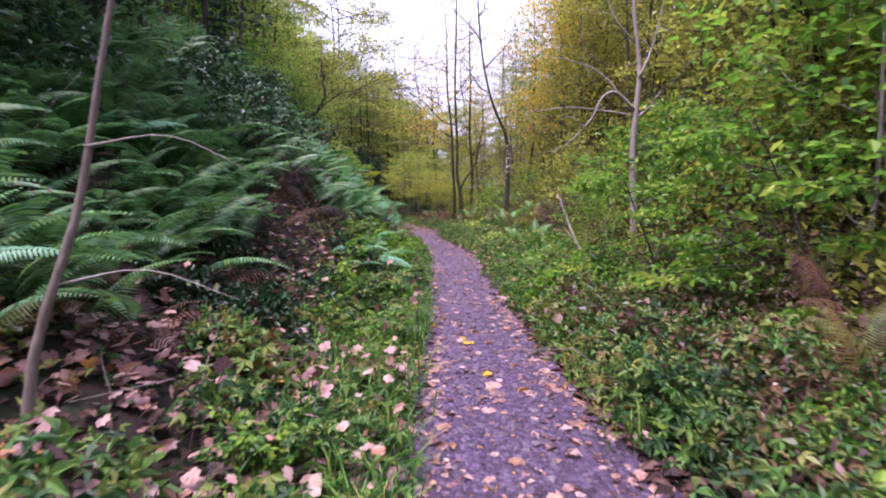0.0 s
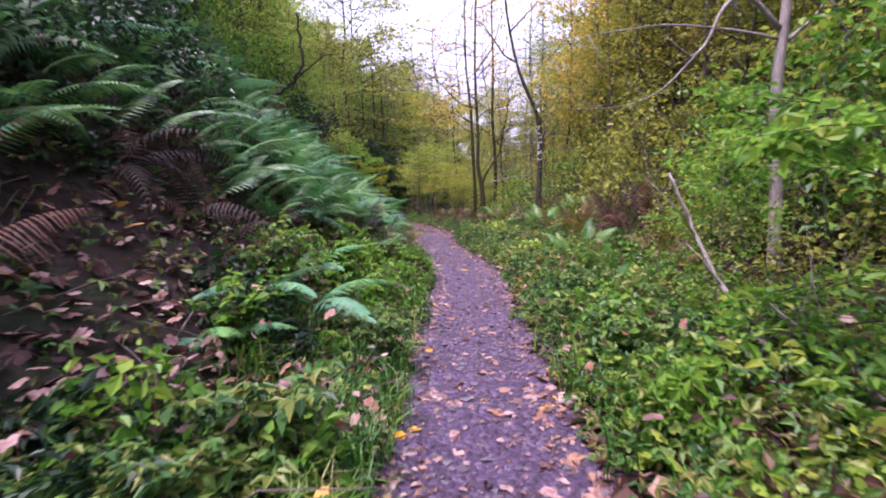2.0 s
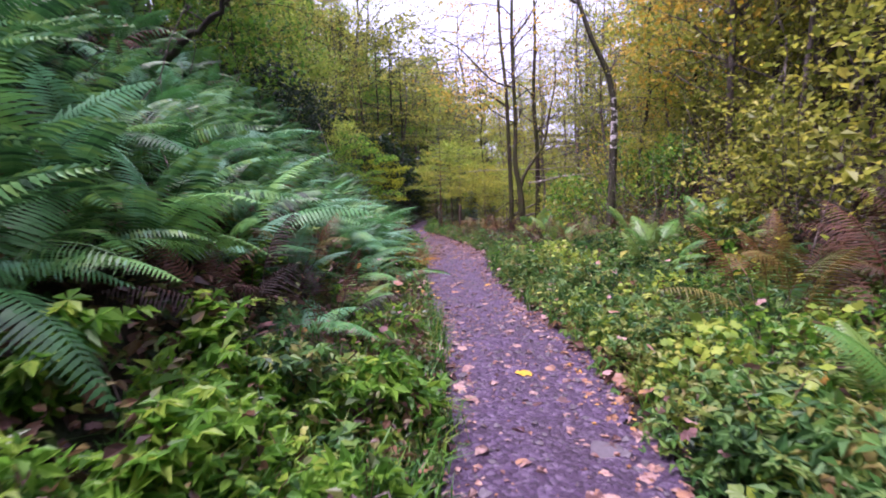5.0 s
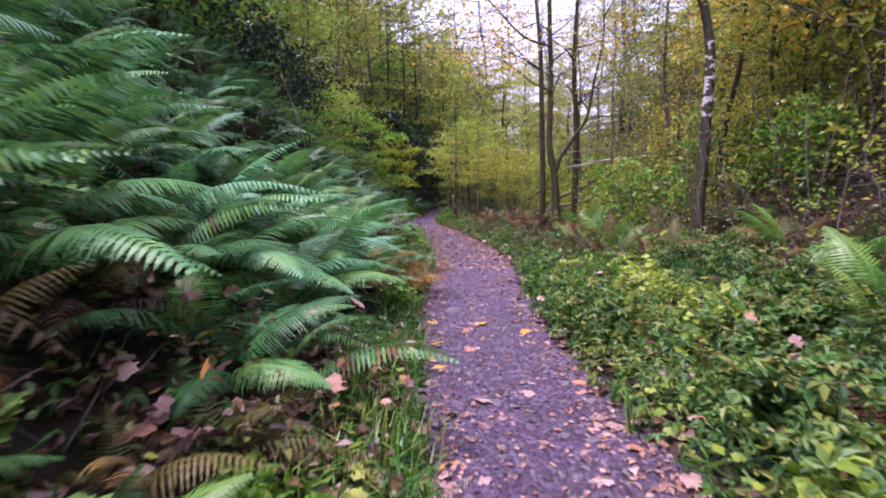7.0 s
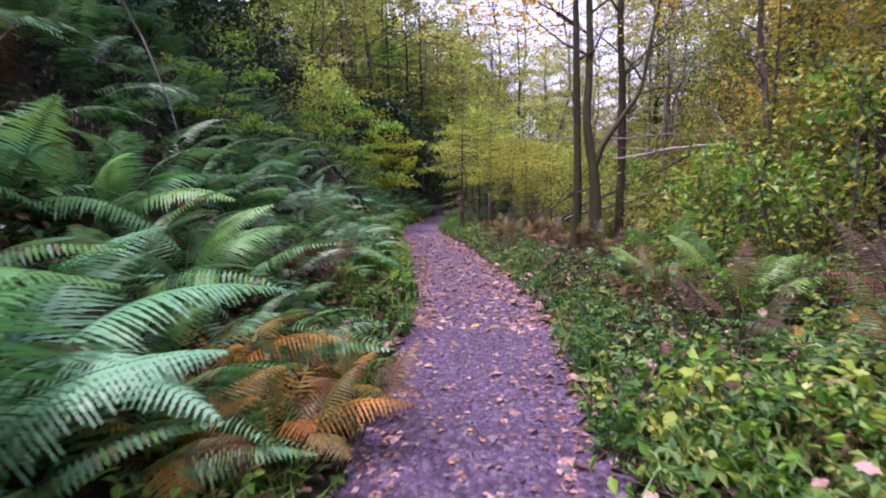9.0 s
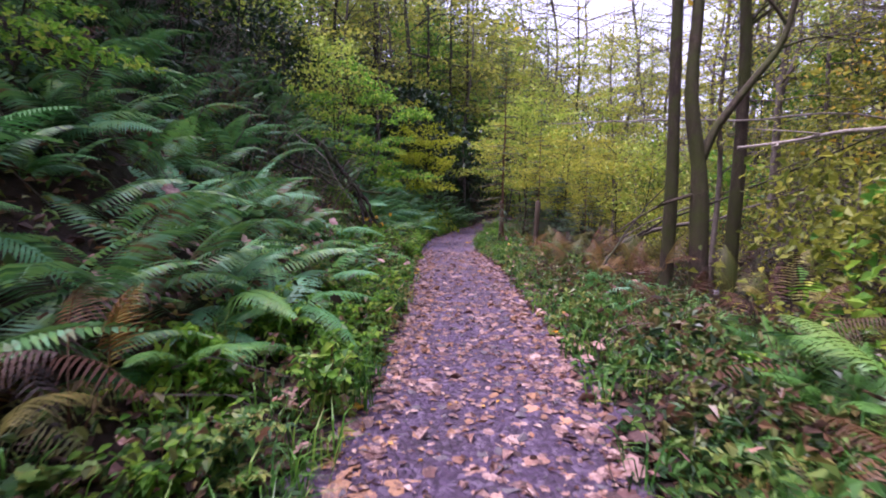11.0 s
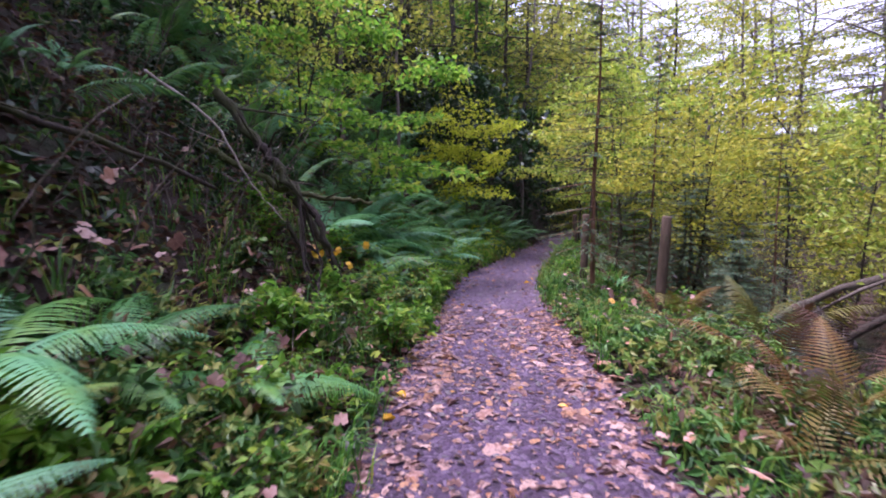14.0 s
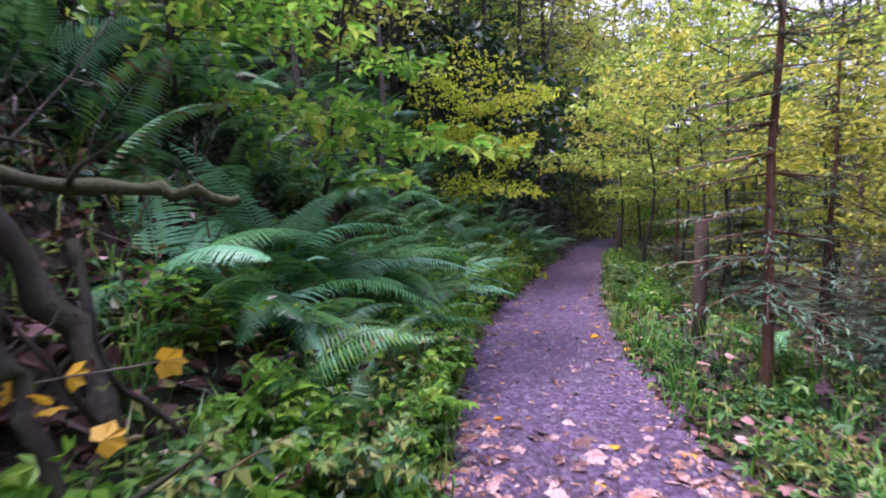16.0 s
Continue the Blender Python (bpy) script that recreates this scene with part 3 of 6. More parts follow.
def birch_tree():
    root = new("birch_tree")
    tagged(root, "leaning birch with mottled white bark and mossy foot", "tree")
    b = Build()
    pts = smooth_line([(-0.1, 0, -0.3), (-0.05, 0, 0.8), (0.0, 0, 1.8), (0.03, 0, 2.9), (-0.1, 0, 3.7), (-0.45, 0, 4.5), (-0.75, 0.1, 5.6), (-1.0, 0.2, 7.5), (-1.1, 0.3, 10.5)], 3)
    b.tube(pts, [(0.15, 0.125, 0.11)[i] if i < 3 else 0.1 * (1 - 0.75 * i / (len(pts) - 1)) for i in range(len(pts))], 10, 0.15)
    part("trunk", b.mesh("trunk", BARK_BIRCH), root)
    tips = []
    for z, a, ln in ((3.75, 0.3, 0.6), (5.2, 2.9, 2.0), (6.2, 0.2, 1.9), (7.2, 3.4, 1.6), (8.2, 1.0, 1.5), (9.2, 4.4, 1.2)):
        q = Build()
        x = float(np.interp(z, [3.7, 4.5, 5.6, 7.5, 10.5], [-0.1, -0.45, -0.75, -1.0, -1.1]))
        limb_set(q, tips, (x, 0.1, z), (math.cos(a), math.sin(a), 0.9), ln, 0.035, 1)
        part("branch", q.mesh("branch", BARK_GREY), root)
    T = np.repeat(np.array(tips), 9, axis=0)
    part("crown", leaf_mesh("crown", T + R.normal(size=T.shape) * 0.3, 0.06, LEAF_YELLOW, shape="small"), root)
    return place(root, 4.45, 20.9)


birch_tree()


def forked_tree():
    root = new("forked_tree")
    tagged(root, "dark mossy forked tree with one upright stem and a crooked limb", "tree")
    b = Build()
    pts = smooth_line([(0.08, 0, -0.3), (0.05, 0, 0.8), (0.0, 0, 1.6), (-0.1, 0, 2.3), (-0.06, 0.05, 3.4), (-0.1, 0.1, 5.5), (0, 0.1, 8), (0.1, 0.2, 11)], 3)
    b.tube(pts, [0.092 if i < 5 else 0.08 * (1 - 0.75 * (i - 5) / (len(pts) - 6)) for i in range(len(pts))], 9, 0.15)
    part("trunk", b.mesh("trunk", BARK_TRUNK), root)
    tips = []
    for ctl, r in (([(0.02, 0, 1.6), (0.15, 0, 1.95), (0.42, 0, 2.35), (0.68, 0, 2.75), (0.8, 0, 3.4), (1.0, 0.1, 4.3), (1.0, 0.1, 5.2)], 0.05),
                   ([(0.72, 0, 2.85), (0.55, 0, 3.1), (0.3, 0, 3.35), (-0.1, 0, 3.7)], 0.022),
                   ([(0.6, 0, 2.65), (0.95, 0, 2.75), (1.3, 0.1, 2.72)], 0.016),
                   ([(-0.1, 0, 4.2), (-0.7, -0.2, 4.4), (-1.5, -0.3, 5.2), (-2.4, -0.3, 5.7)], 0.03),
                   ([(-0.1, 0, 5.4), (0.5, 0, 6.2), (0.9, 0, 7.4)], 0.03),
                   ([(0, 0, 1.3), (-0.4, -0.1, 1.15), (-0.9, -0.1, 0.8)], 0.022)):
        q = Build()
        s = smooth_line(ctl, 4)
        q.tube(s, [r * (1 - 0.75 * i / (len(s) - 1)) for i in range(len(s))], 7, 0.15)
        limb = part("branch", q.mesh("branch", BARK_TRUNK), root, "crooked dark branch")
        twigs_on(limb, s, r, BARK_TRUNK)
    for z, a, ln in ((3.3, 3.3, 1.5), (3.6, 3.4, 1.6), (3.9, 0.1, 1.4), (4.5, 2.2, 1.6), (5.2, 5.5, 1.4), (6.0, 3.0, 1.5), (6.8, 1.2, 1.4), (7.5, 0.5, 1.4), (9, 2, 1.0), (10, 5, 0.9)):
        q = Build()
        limb_set(q, tips, (-0.06, 0.1, z), (math.cos(a), math.sin(a), 0.4), ln, 0.02, 1)
        part("branch", q.mesh("branch", BARK_TRUNK), root)
    T = np.repeat(np.array(tips), 9, axis=0)
    part("crown", leaf_mesh("crown", T + R.normal(size=T.shape) * 0.3, 0.085, LEAF_ORANGE, shape="oval"), root)
    return place(root, 2.98, 26.9, 0, 1.3)


forked_tree()


def slim_stem(x, y, h, r, bark, label, lean=(0.0, 0.0), twigs=8, leaf=None, per=6, sway=0.036):
    root = new("slender_tree")
    tagged(root, label, "tree", "slender trees in the valley")
    b = Build()
    pts = smooth_line(wander((0, 0, -0.3), (lean[0] * h, lean[1] * h, h), 6, sway * h), 3)
    n = len(pts)
    b.tube(pts, [max(0.012, r * (1 - 0.8 * i / (n - 1))) for i in range(n)], 8, 0.12)
    part("trunk", b.mesh("trunk", bark), root)
    tips = []
    q = Build()
    for i in range(twigs):
        t = 0.35 + 0.6 * (i + R.rand()) / twigs
        a = R.rand() * 6.28
        limb_set(q, tips, tuple(pts[int(t * (n - 1))]), (math.cos(a), math.sin(a), 0.7), h * 0.14 * (1.3 - t), r * 0.25, 1)
    tagged(part("branchwork", q.mesh("branchwork", bark), root), kind="stuff")
    if leaf:
        T = np.repeat(np.array(tips), per, axis=0)
        part("crown", leaf_mesh("crown", T + R.normal(size=T.shape) * 0.3, 0.075, leaf, shape="small"), root)
    return place(root, x, y)


slim_stem(2.66, 26.95, 11, 0.1, BARK_TRUNK, "slim dark upright stem close to the forked tree", (-0.02, 0.01), 7, LEAF_ORANGE, 3, 0.012)
slim_stem(3.6, 27.6, 12, 0.11, BARK_TRUNK, "grey-brown straight trunk behind the forked tree", (0.015, 0.01), 8, LEAF_YELLOW, 3, 0.012)
for x, y, h, r, lx in ((7.1, 19.5, 9, 0.09, 0.02), (6.2, 17.5, 8, 0.05, 0.03), (8.6, 24.3, 9, 0.06, -0.04), (6.0, 23.4, 10, 0.06, 0.02), (5.6, 25.8, 9, 0.07, 0.0), (7.6, 15.2, 8, 0.06, -0.03),
                       (2.4, 47, 14, 0.1, -0.02), (0.2, 52, 14, 0.1, 0.02), (6.4, 33.5, 12, 0.1, 0.02), (7.4, 39, 12, 0.09, 0.0),
                       (9.2, 29, 12, 0.12, -0.02), (-3.6, 46, 12, 0.09, 0.03), (-4.6, 17.2, 9, 0.07, 0.05), (-5.2, 21.0, 9, 0.08, 0.06), (-5.6, 35.0, 10, 0.06, 0.03), (-4.9, 36.2, 10, 0.05, 0.04)):
    slim_stem(x, y, h, r, BARK_GREY if R.rand() < 0.6 else BARK_DARK, "slender bare-stemmed tree with thin twigs and few autumn leaves", (lx, 0.0), 15, (LEAF_OLIVE, LEAF_YELLOW, LEAF_LIME)[R.randint(3)], 5)

for x, y, h in ((3.4, 40.5, 10), (5.2, 44.5, 11), (2.6, 50, 10), (4.6, 55, 11), (0.8, 57, 11), (-0.6, 50.5, 12), (6.2, 51, 11), (4.4, 30.8, 9)):
    slim_stem(x, y, h, 0.07, BARK_GREY, "slim airy tree with a loose veil of yellow-green leaves", (0.02 * R.normal(), 0.0), 22, LEAF_LIME if R.rand() < 0.6 else LEAF_YELLOW, 5)

# leafy trees that clothe the slopes: a few grown forms, repeated
def leafy(height, radius, spread, mat, bark, label):
    """A near form with many small leaves and a far form with fewer."""
    return [tree("broadleaf_tree", height, radius, 0.16, spread, limbs, per, leaf, mat, bark, label, cloud=0.34) for limbs, per, leaf in ((17, 9, 0.125), (13, 5, 0.25))]


OLIVE, OLIVE_FAR = leafy(9.5, 0.09, 2.6, LEAF_OLIVE, BARK_GREY, "broadleaf tree with olive and yellow-green autumn leaves on the slope")
YELLOW, YELLOW_FAR = leafy(8.5, 0.08, 2.4, LEAF_YELLOW, BARK_GREY, "broadleaf tree with golden yellow autumn leaves on the slope")
LIME, LIME_FAR = leafy(8.0, 0.08, 2.4, LEAF_LIME, BARK_DARK, "broadleaf tree with bright lime-green leaves on the slope")
GREEN, GREEN_FAR = leafy(7.0, 0.07, 2.2, LEAF_GREEN, BARK_DARK, "broadleaf tree with fresh green leaves on the slope")
SPRUCE = conifer("spruce_tree", 12, 0.14, 2.2, NEEDLE, BARK_DARK, "tall dark green spruce on the bank", 26, 5, 0.08, 6, 1.15)
BUSH_O = tree("shrub", 2.2, 0.02, 0.1, 1.1, 10, 4, 0.115, LEAF_OLIVE, BARK_GREY, "tangled shrub with small olive-yellow leaves", category="shrub", cloud=0.2)
BUSH_G = tree("shrub", 2.0, 0.02, 0.1, 1.0, 10, 4, 0.12, LEAF_GREEN, BARK_DARK, "dense green shrub on the wooded slope", category="shrub", cloud=0.2)
BARE = tree("shrub", 2.4, 0.02, 0.08, 1.3, 12, 1, 0.08, LEAF_YELLOW, BARK_GREY, "leggy shrub of bare grey twigs with a few yellow leaves", category="shrub", cloud=0.25)
GOLD = tree("broadleaf_tree", 8.0, 0.08, 0.2, 2.3, 17, 11, 0.11, LEAF_ORANGE, BARK_GREY, "broadleaf tree with orange-gold autumn leaves on the slope")
BUSH_D = tree("shrub", 2.2, 0.025, 0.08, 1.2, 10, 5, 0.13, LEAF_DARK, BARK_DARK, "dark evergreen shrub on the shaded bank", category="shrub", cloud=0.22)
for ob, x, y in ((OLIVE, 9.5, 13.0), (YELLOW, 7.6, 21.5), (LIME, 6.2, 7.6), (GREEN, 6.5, 6.0), (SPRUCE, -5.5, 13.5), (BUSH_O, 5.6, 14.5), (BUSH_G, 6.8, 3.0), (BUSH_D, -4.4, 26.5),
                 (BARE, 5.2, 16.2), (GOLD, 6.4, 19.8), (OLIVE_FAR, 7, 62), (YELLOW_FAR, 14, 30), (LIME_FAR, 5, 55), (GREEN_FAR, -9, 30)):
    place(ob, x, y, R.rand() * 360, 1.0)

SPOTS = []


def scatter(kinds, n, x_of, y0, y1, size, gap):
    k = tries = 0
    while k < n and tries < n * 20:
        tries += 1
        y = y0 + (y1 - y0) * R.rand()
        x = x_of(y)
        if any((x - a) ** 2 + (y - b) ** 2 < gap * gap for a, b in SPOTS):
            continue
        SPOTS.append((x, y))
        copy_at(kinds[R.randint(len(kinds))], x, y, R.rand() * 360, size[0] + (size[1] - size[0]) * R.rand())
        k += 1


def beside(lo, hi, right):
    def f(y):
        l, r = path_edges(y)
        d = lo + (hi - lo) * R.rand()
        return float(r + d) if right else float(l - d)
    return f


# stream side slope
scatter([OLIVE, YELLOW, OLIVE, GREEN], 14, beside(5.0, 9, True), 5, 28, (0.6, 0.9), 2.2)
scatter([OLIVE_FAR, YELLOW_FAR, OLIVE_FAR, LIME_FAR], 14, beside(9, 20, True), 6, 32, (0.8, 1.1), 2.4)
scatter([OLIVE, YELLOW], 3, beside(9.5, 13, True), 30, 48, (0.6, 0.8), 2.4)
scatter([OLIVE_FAR, YELLOW_FAR, LIME_FAR, LIME_FAR], 14, beside(12, 28, True), 32, 66, (0.6, 0.95), 2.4)
scatter([BUSH_O, BARE, BUSH_O, BARE, BUSH_G], 46, beside(2.9, 8, True), 6, 26, (0.6, 1.1), 0.9)
scatter([BUSH_O, BUSH_G, BUSH_O], 24, beside(5.8, 11, True), 27, 55, (0.7, 1.2), 1.2)
scatter([BARE, BARE, BUSH_O], 24, beside(6, 11, True), 8, 27, (0.8, 1.3), 0.9)
scatter([BARE], 16, beside(5.2, 9, True), 24, 44, (0.6, 1.0), 0.9)
scatter([BARE, BUSH_O, BUSH_G], 12, beside(3.4, 7.5, True), 5, 12, (0.5, 0.9), 0.8)
scatter([OLIVE_FAR, GREEN_FAR, YELLOW_FAR, SPRUCE], 22, beside(9.5, 26, True), 29, 54, (0.65, 0.95), 1.7)
# bank side slope
scatter([SPRUCE, GREEN, SPRUCE], 7, beside(6.0, 11, False), 2, 14, (0.6, 0.9), 2.2)
scatter([OLIVE, LIME, GREEN], 7, beside(5.5, 9, False), 14, 40, (0.6, 0.9), 2.2)
scatter([OLIVE_FAR, LIME_FAR, GREEN_FAR, SPRUCE], 22, beside(7, 18, False), 8, 48, (0.8, 1.1), 2.2)
scatter([OLIVE_FAR, LIME_FAR, GREEN_FAR, SPRUCE, YELLOW_FAR], 22, beside(3.5, 22, False), 46, 78, (0.8, 1.2), 2.4)
scatter([BUSH_D, BUSH_G, BUSH_G], 40, beside(3.6, 8.5, False), 2, 46, (0.7, 1.2), 0.9)
scatter([BUSH_D, BUSH_G], 16, beside(1.2, 6, False), 41, 58, (0.8, 1.3), 0.9)
for x, y, s in ((-4.6, 42.5, 0.9), (-4.2, 45.5, 1.0), (-6.4, 40.5, 0.9), (-2.6, 55, 1.0)):
    copy_at(SPRUCE, x, y, R.rand() * 360, s)
for x, y, s in ((-3.3, 11.6, 0.55), (-4.4, 9.0, 0.7)):
    copy_at(SPRUCE, x, y, R.rand() * 360, s)
scatter([OLIVE_FAR, LIME_FAR, GREEN_FAR, BUSH_G, BUSH_D], 26, beside(3.5, 13, False), 52, 96, (0.9, 1.3), 2.0)
for x, y, s in ((7.6, 28.0, 0.8), (8.8, 10.6, 0.8), (8.3, 20.6, 0.9)):
    copy_at(GOLD, x, y, R.rand() * 360, s)
for kind, x, y, s in ((OLIVE, 6.9, 18.2, 0.7), (LIME, 7.4, 23.6, 0.75), (GREEN, -6.0, 27.5, 0.9), (LIME, -7.4, 34.5, 1.1), (SPRUCE, -4.0, 49, 1.1), (BUSH_D, -5.0, 40.4, 1.7), (BUSH_D, -4.4, 42.0, 1.8), (SPRUCE, -6.0, 39.2, 0.8), (SPRUCE, 9.6, 45, 1.2), (SPRUCE, 11.5, 36, 1.2), (SPRUCE, 9.9, 32.2, 0.9), (SPRUCE, 12.6, 30.0, 1.0), (SPRUCE, 14.5, 34.5, 1.2),
                      # spruces at y 4.0 and 6.7, with shrubs below, added to shade the bank
                      (SPRUCE, -4.5, 63, 1.1), (SPRUCE, -4.7, 4.0, 0.85), (SPRUCE, -4.5, 6.7, 0.75), (BUSH_D, -3.6, 5.2, 0.9), (BUSH_D, -3.4, 7.6, 0.8), (BUSH_D, -2.5, 5.9, 0.5), (BUSH_D, -1.7, 7.9, 0.55), (BUSH_D, -1.6, 9.2, 0.5), (BUSH_D, -1.9, 10.4, 0.5), (LIME_FAR, 1.0, 66, 0.8), (LIME_FAR, 4.2, 68, 0.8), (OLIVE_FAR, -4.0, 71, 1.4), (OLIVE_FAR, -6.5, 68, 1.6)):
    copy_at(kind, x, y, R.rand() * 360, s)
# far end of the valley
scatter([LIME_FAR, OLIVE_FAR, LIME_FAR, OLIVE_FAR, SPRUCE], 34, lambda y: -24 + 50 * R.rand(), 64, 104, (0.55, 0.85), 2.6)
scatter([BUSH_O, BUSH_G], 26, lambda y: -5 + 13 * R.rand() + 2.5, 46, 60, (0.7, 1.2), 1.0)
scatter([OLIVE_FAR, LIME_FAR, YELLOW_FAR, LIME_FAR], 26, beside(17, 44, True), 22, 78, (0.75, 1.15), 3.0)
scatter([LIME_FAR, OLIVE_FAR], 18, lambda y: -26 + 54 * R.rand(), 80, 125, (0.8, 1.1), 4.0)
# unseen trees behind the start of the walk, added only to block light
scatter([OLIVE_FAR, GREEN_FAR, SPRUCE], 10, lambda y: -14 + 30 * R.rand(), -22, -8, (0.8, 1.1), 3.0)

# saplings close to the path
hazel = tree("hazel_sapling", 3.4, 0.02, 0.15, 1.1, 14, 6, 0.085, LEAF_HAZEL, BARK_PALE, "young sapling with large fresh green leaves on thin pale stems", category="sapling", cloud=0.14, shape="oval", flat=0.7)
place(hazel, 3.5, 8.6, 0, 0.5)
copy_at(hazel, 6.2, 8.8, 80, 0.6)
copy_at(hazel, 4.9, 5.3, 140, 1.25)
copy_at(hazel, 6.0, 5.9, 20, 1.4)
maple = tree("maple_sapling", 4.6, 0.035, 0.42, 1.8, 14, 5, 0.10, LEAF_LIME, BARK_DARK, "maple sapling with bright yellow-green leaves reaching over the path", category="sapling", cloud=0.24, shape="oval", flat=0.5, lean=(-0.08, 0.05))
place(maple, 0.35, 37.2, 0, 1.0)
copy_at(maple, -4.3, 31.6, 140, 0.7)
copy_at(maple, -4.6, 28.0, 230, 0.85)
golden = tree("maple_sapling", 4.2, 0.035, 0.42, 1.8, 13, 4, 0.085, LEAF_YELLOW, BARK_DARK, "maple sapling with golden and orange autumn leaves by the stream", category="sapling", cloud=0.26, shape="oval", flat=0.45, lean=(0.1, -0.06))
place(golden, 1.3, 33.6, 0, 0.75)
copy_at(golden, 2.4, 36.5, 90, 0.9)
copy_at(golden, 1.6, 41.5, 200, 1.0)
copy_at(maple, 3.4, 33.6, 250, 0.8)
copy_at(golden, 7.0, 6.2, 30, 1.2)
little_spruce = conifer("spruce_sapling", 5.2, 0.042, 0.75, NEEDLE_BLUE, BARK_RED, "slender young spruce with reddish stem and sparse drooping twigs", 26, 5, 0.12, 8, 0.75)
place(little_spruce, -0.12, 32.4, 0, 1.0)
copy_at(little_spruce, 0.75, 33.9, 60, 0.8)
copy_at(little_spruce, 1.9, 31.6, 120, 0.55)
copy_at(little_spruce, 0.1, 39.5, 200, 1.1)
bushy_spruce = conifer("spruce_sapling", 2.4, 0.03, 0.85, NEEDLE_BLUE, BARK_RED, "bushy blue-green young spruce in the grass beside the path", 20, 8, 0.06, 9, 1.05)
place(bushy_spruce, 1.25, 33.4, 0, 0.9)
copy_at(bushy_spruce, 2.3, 35.4, 80, 1.1)
copy_at(bushy_spruce, 1.5, 31.4, 150, 0.55)
copy_at(bushy_spruce, 0.6, 36.4, 220, 1.0)


# the thin grey sapling leaning over the bank at the start
def thin_sapling():
    root = new("thin_sapling")
    tagged(root, "thin grey leaning sapling with a mossy foot on the bank", "sapling")
    b = Build()
    s = smooth_line([(0, 0, -0.3), (0.05, 0.1, 0.4), (0.22, 0.2, 1.0), (0.34, 0.25, 1.6), (0.48, 0.3, 2.4), (0.6, 0.3, 4.0)], 3)
    b.tube(s, [0.026 * (1 - 0.75 * i / (len(s) - 1)) for i in range(len(s))], 7, 0.1)
    part("trunk", b.mesh("trunk", bark_material("bark_thin", [(86, 76, 66), (128, 116, 104), (150, 140, 126)], (60, 66, 30), 0.25)), root)
    for ctl in ([(0.12, 0.15, 0.7), (0.5, 0.2, 0.75), (0.9, 0.2, 0.6)], [(0.28, 0.2, 1.3), (0.6, 0.3, 1.35), (0.9, 0.4, 1.2)], [(0.42, 0.25, 2.0), (0.0, 0.3, 2.3), (-0.3, 0.4, 2.35)]):
        q = Build()
        c = smooth_line(ctl, 4)
        q.tube(c, [0.006 * (1 - 0.7 * i / (len(c) - 1)) for i in range(len(c))], 5)
        part("twig", q.mesh("twig", BARK_PALE), root)
    return place(root, -0.78, 3.2)


thin_sapling()

KEPT, R = R, np.random.RandomState(31)


def spray_tree(height, radius, spread, limbs, per, leaf, mat, bark, label, lean=(0.0, 0.0), low=0.25, shape="oval", rise=0.25):
    """A tree whose leaves lie in flat sprays along level limbs, with gaps of sky between."""
    root = new("broadleaf_tree")
    tagged(root, label, "tree")
    b, q = Build(), Build()
    pts = smooth_line(wander((0, 0, -0.4), (lean[0] * height, lean[1] * height, height), 6, 0.05 * height), 3)
    n = len(pts)
    b.tube(pts, [max(radius * (1 - 0.85 * i / (n - 1)), 0.006) for i in range(n)], 8, 0.12)
    P = []
    for i in range(limbs):
        t = low + (1 - low) * (i + R.rand()) / limbs
        p = np.array(pts[min(n - 1, int(t * (n - 1)))])
        a = i * 2.4 + R.normal() * 0.5
        ln = spread * (0.3 + 0.6 * math.sin(math.pi * (0.12 + 0.72 * t))) * (0.6 + 0.6 * R.rand())
        d = np.array([math.cos(a), math.sin(a), rise * R.normal() + 0.05 + 0.5 * t * t])
        side = np.array([-d[1], d[0], 0.0])
        line = smooth_line([p, p + d * ln * 0.5 + R.normal(size=3) * 0.06 * ln, p + d * ln - np.array([0, 0, 0.1 * ln])], 4)
        q.tube(line, [radius * 0.3 * (1 - 0.1 * k) for k in range(len(line))], 4)
        for k in range(2, len(line)):
            for e in (-1, 1):
                w = ln * (0.12 + 0.4 * (1 - k / len(line)) + 0.12 * R.rand())
                c = np.array(line[k])
                tip = c + side * e * w + d * w * 0.6 - np.array([0, 0, 0.12 * w])
                q.tube([c, tip], [radius * 0.09 + 0.002, 0.002], 3)
                u = R.rand(per, 1)
                P.append(c + (tip - c) * u + R.normal(size=(per, 3)) * np.array([0.09, 0.09, 0.035]) * (0.5 + 0.2 * spread))
    part("trunk", b.mesh("trunk", bark), root)
    tagged(part("branchwork", q.mesh("branchwork", bark), root), kind="stuff")
    P = np.concatenate(P)
    part("crown", leaf_mesh("crown", P, leaf * (0.6 + 0.8 * R.rand(len(P))), mat, flat=0.62, shape=shape, droop=0.3), root)
    return root


# airy crowns that close the valley
VEILS = [spray_tree(11, 0.10, 4.2, 26, 9, 0.15, LEAF_LIME, BARK_GREY, "airy broadleaf tree with lime-yellow leaves closing the valley", low=0.12, shape="small"),
         spray_tree(10, 0.09, 3.8, 26, 9, 0.15, LEAF_YELLOW, BARK_GREY, "airy broadleaf tree with thin golden-yellow crown in the valley", low=0.12, shape="small"),
         spray_tree(11, 0.10, 4.0, 26, 9, 0.15, LEAF_OLIVE, BARK_DARK, "airy broadleaf tree with olive-green leaves in the valley", low=0.12, shape="small"),
         spray_tree(12, 0.10, 3.4, 30, 1, 0.10, LEAF_YELLOW, BARK_GREY, "nearly bare grey tree with fine level twigs", low=0.2, shape="small")]
for k, (x, y) in enumerate(((0.6, 48.5), (3.6, 46.5), (-1.6, 54.0), (7.2, 50.0))):
    place(VEILS[k], x, y, R.rand() * 360, 0.95)
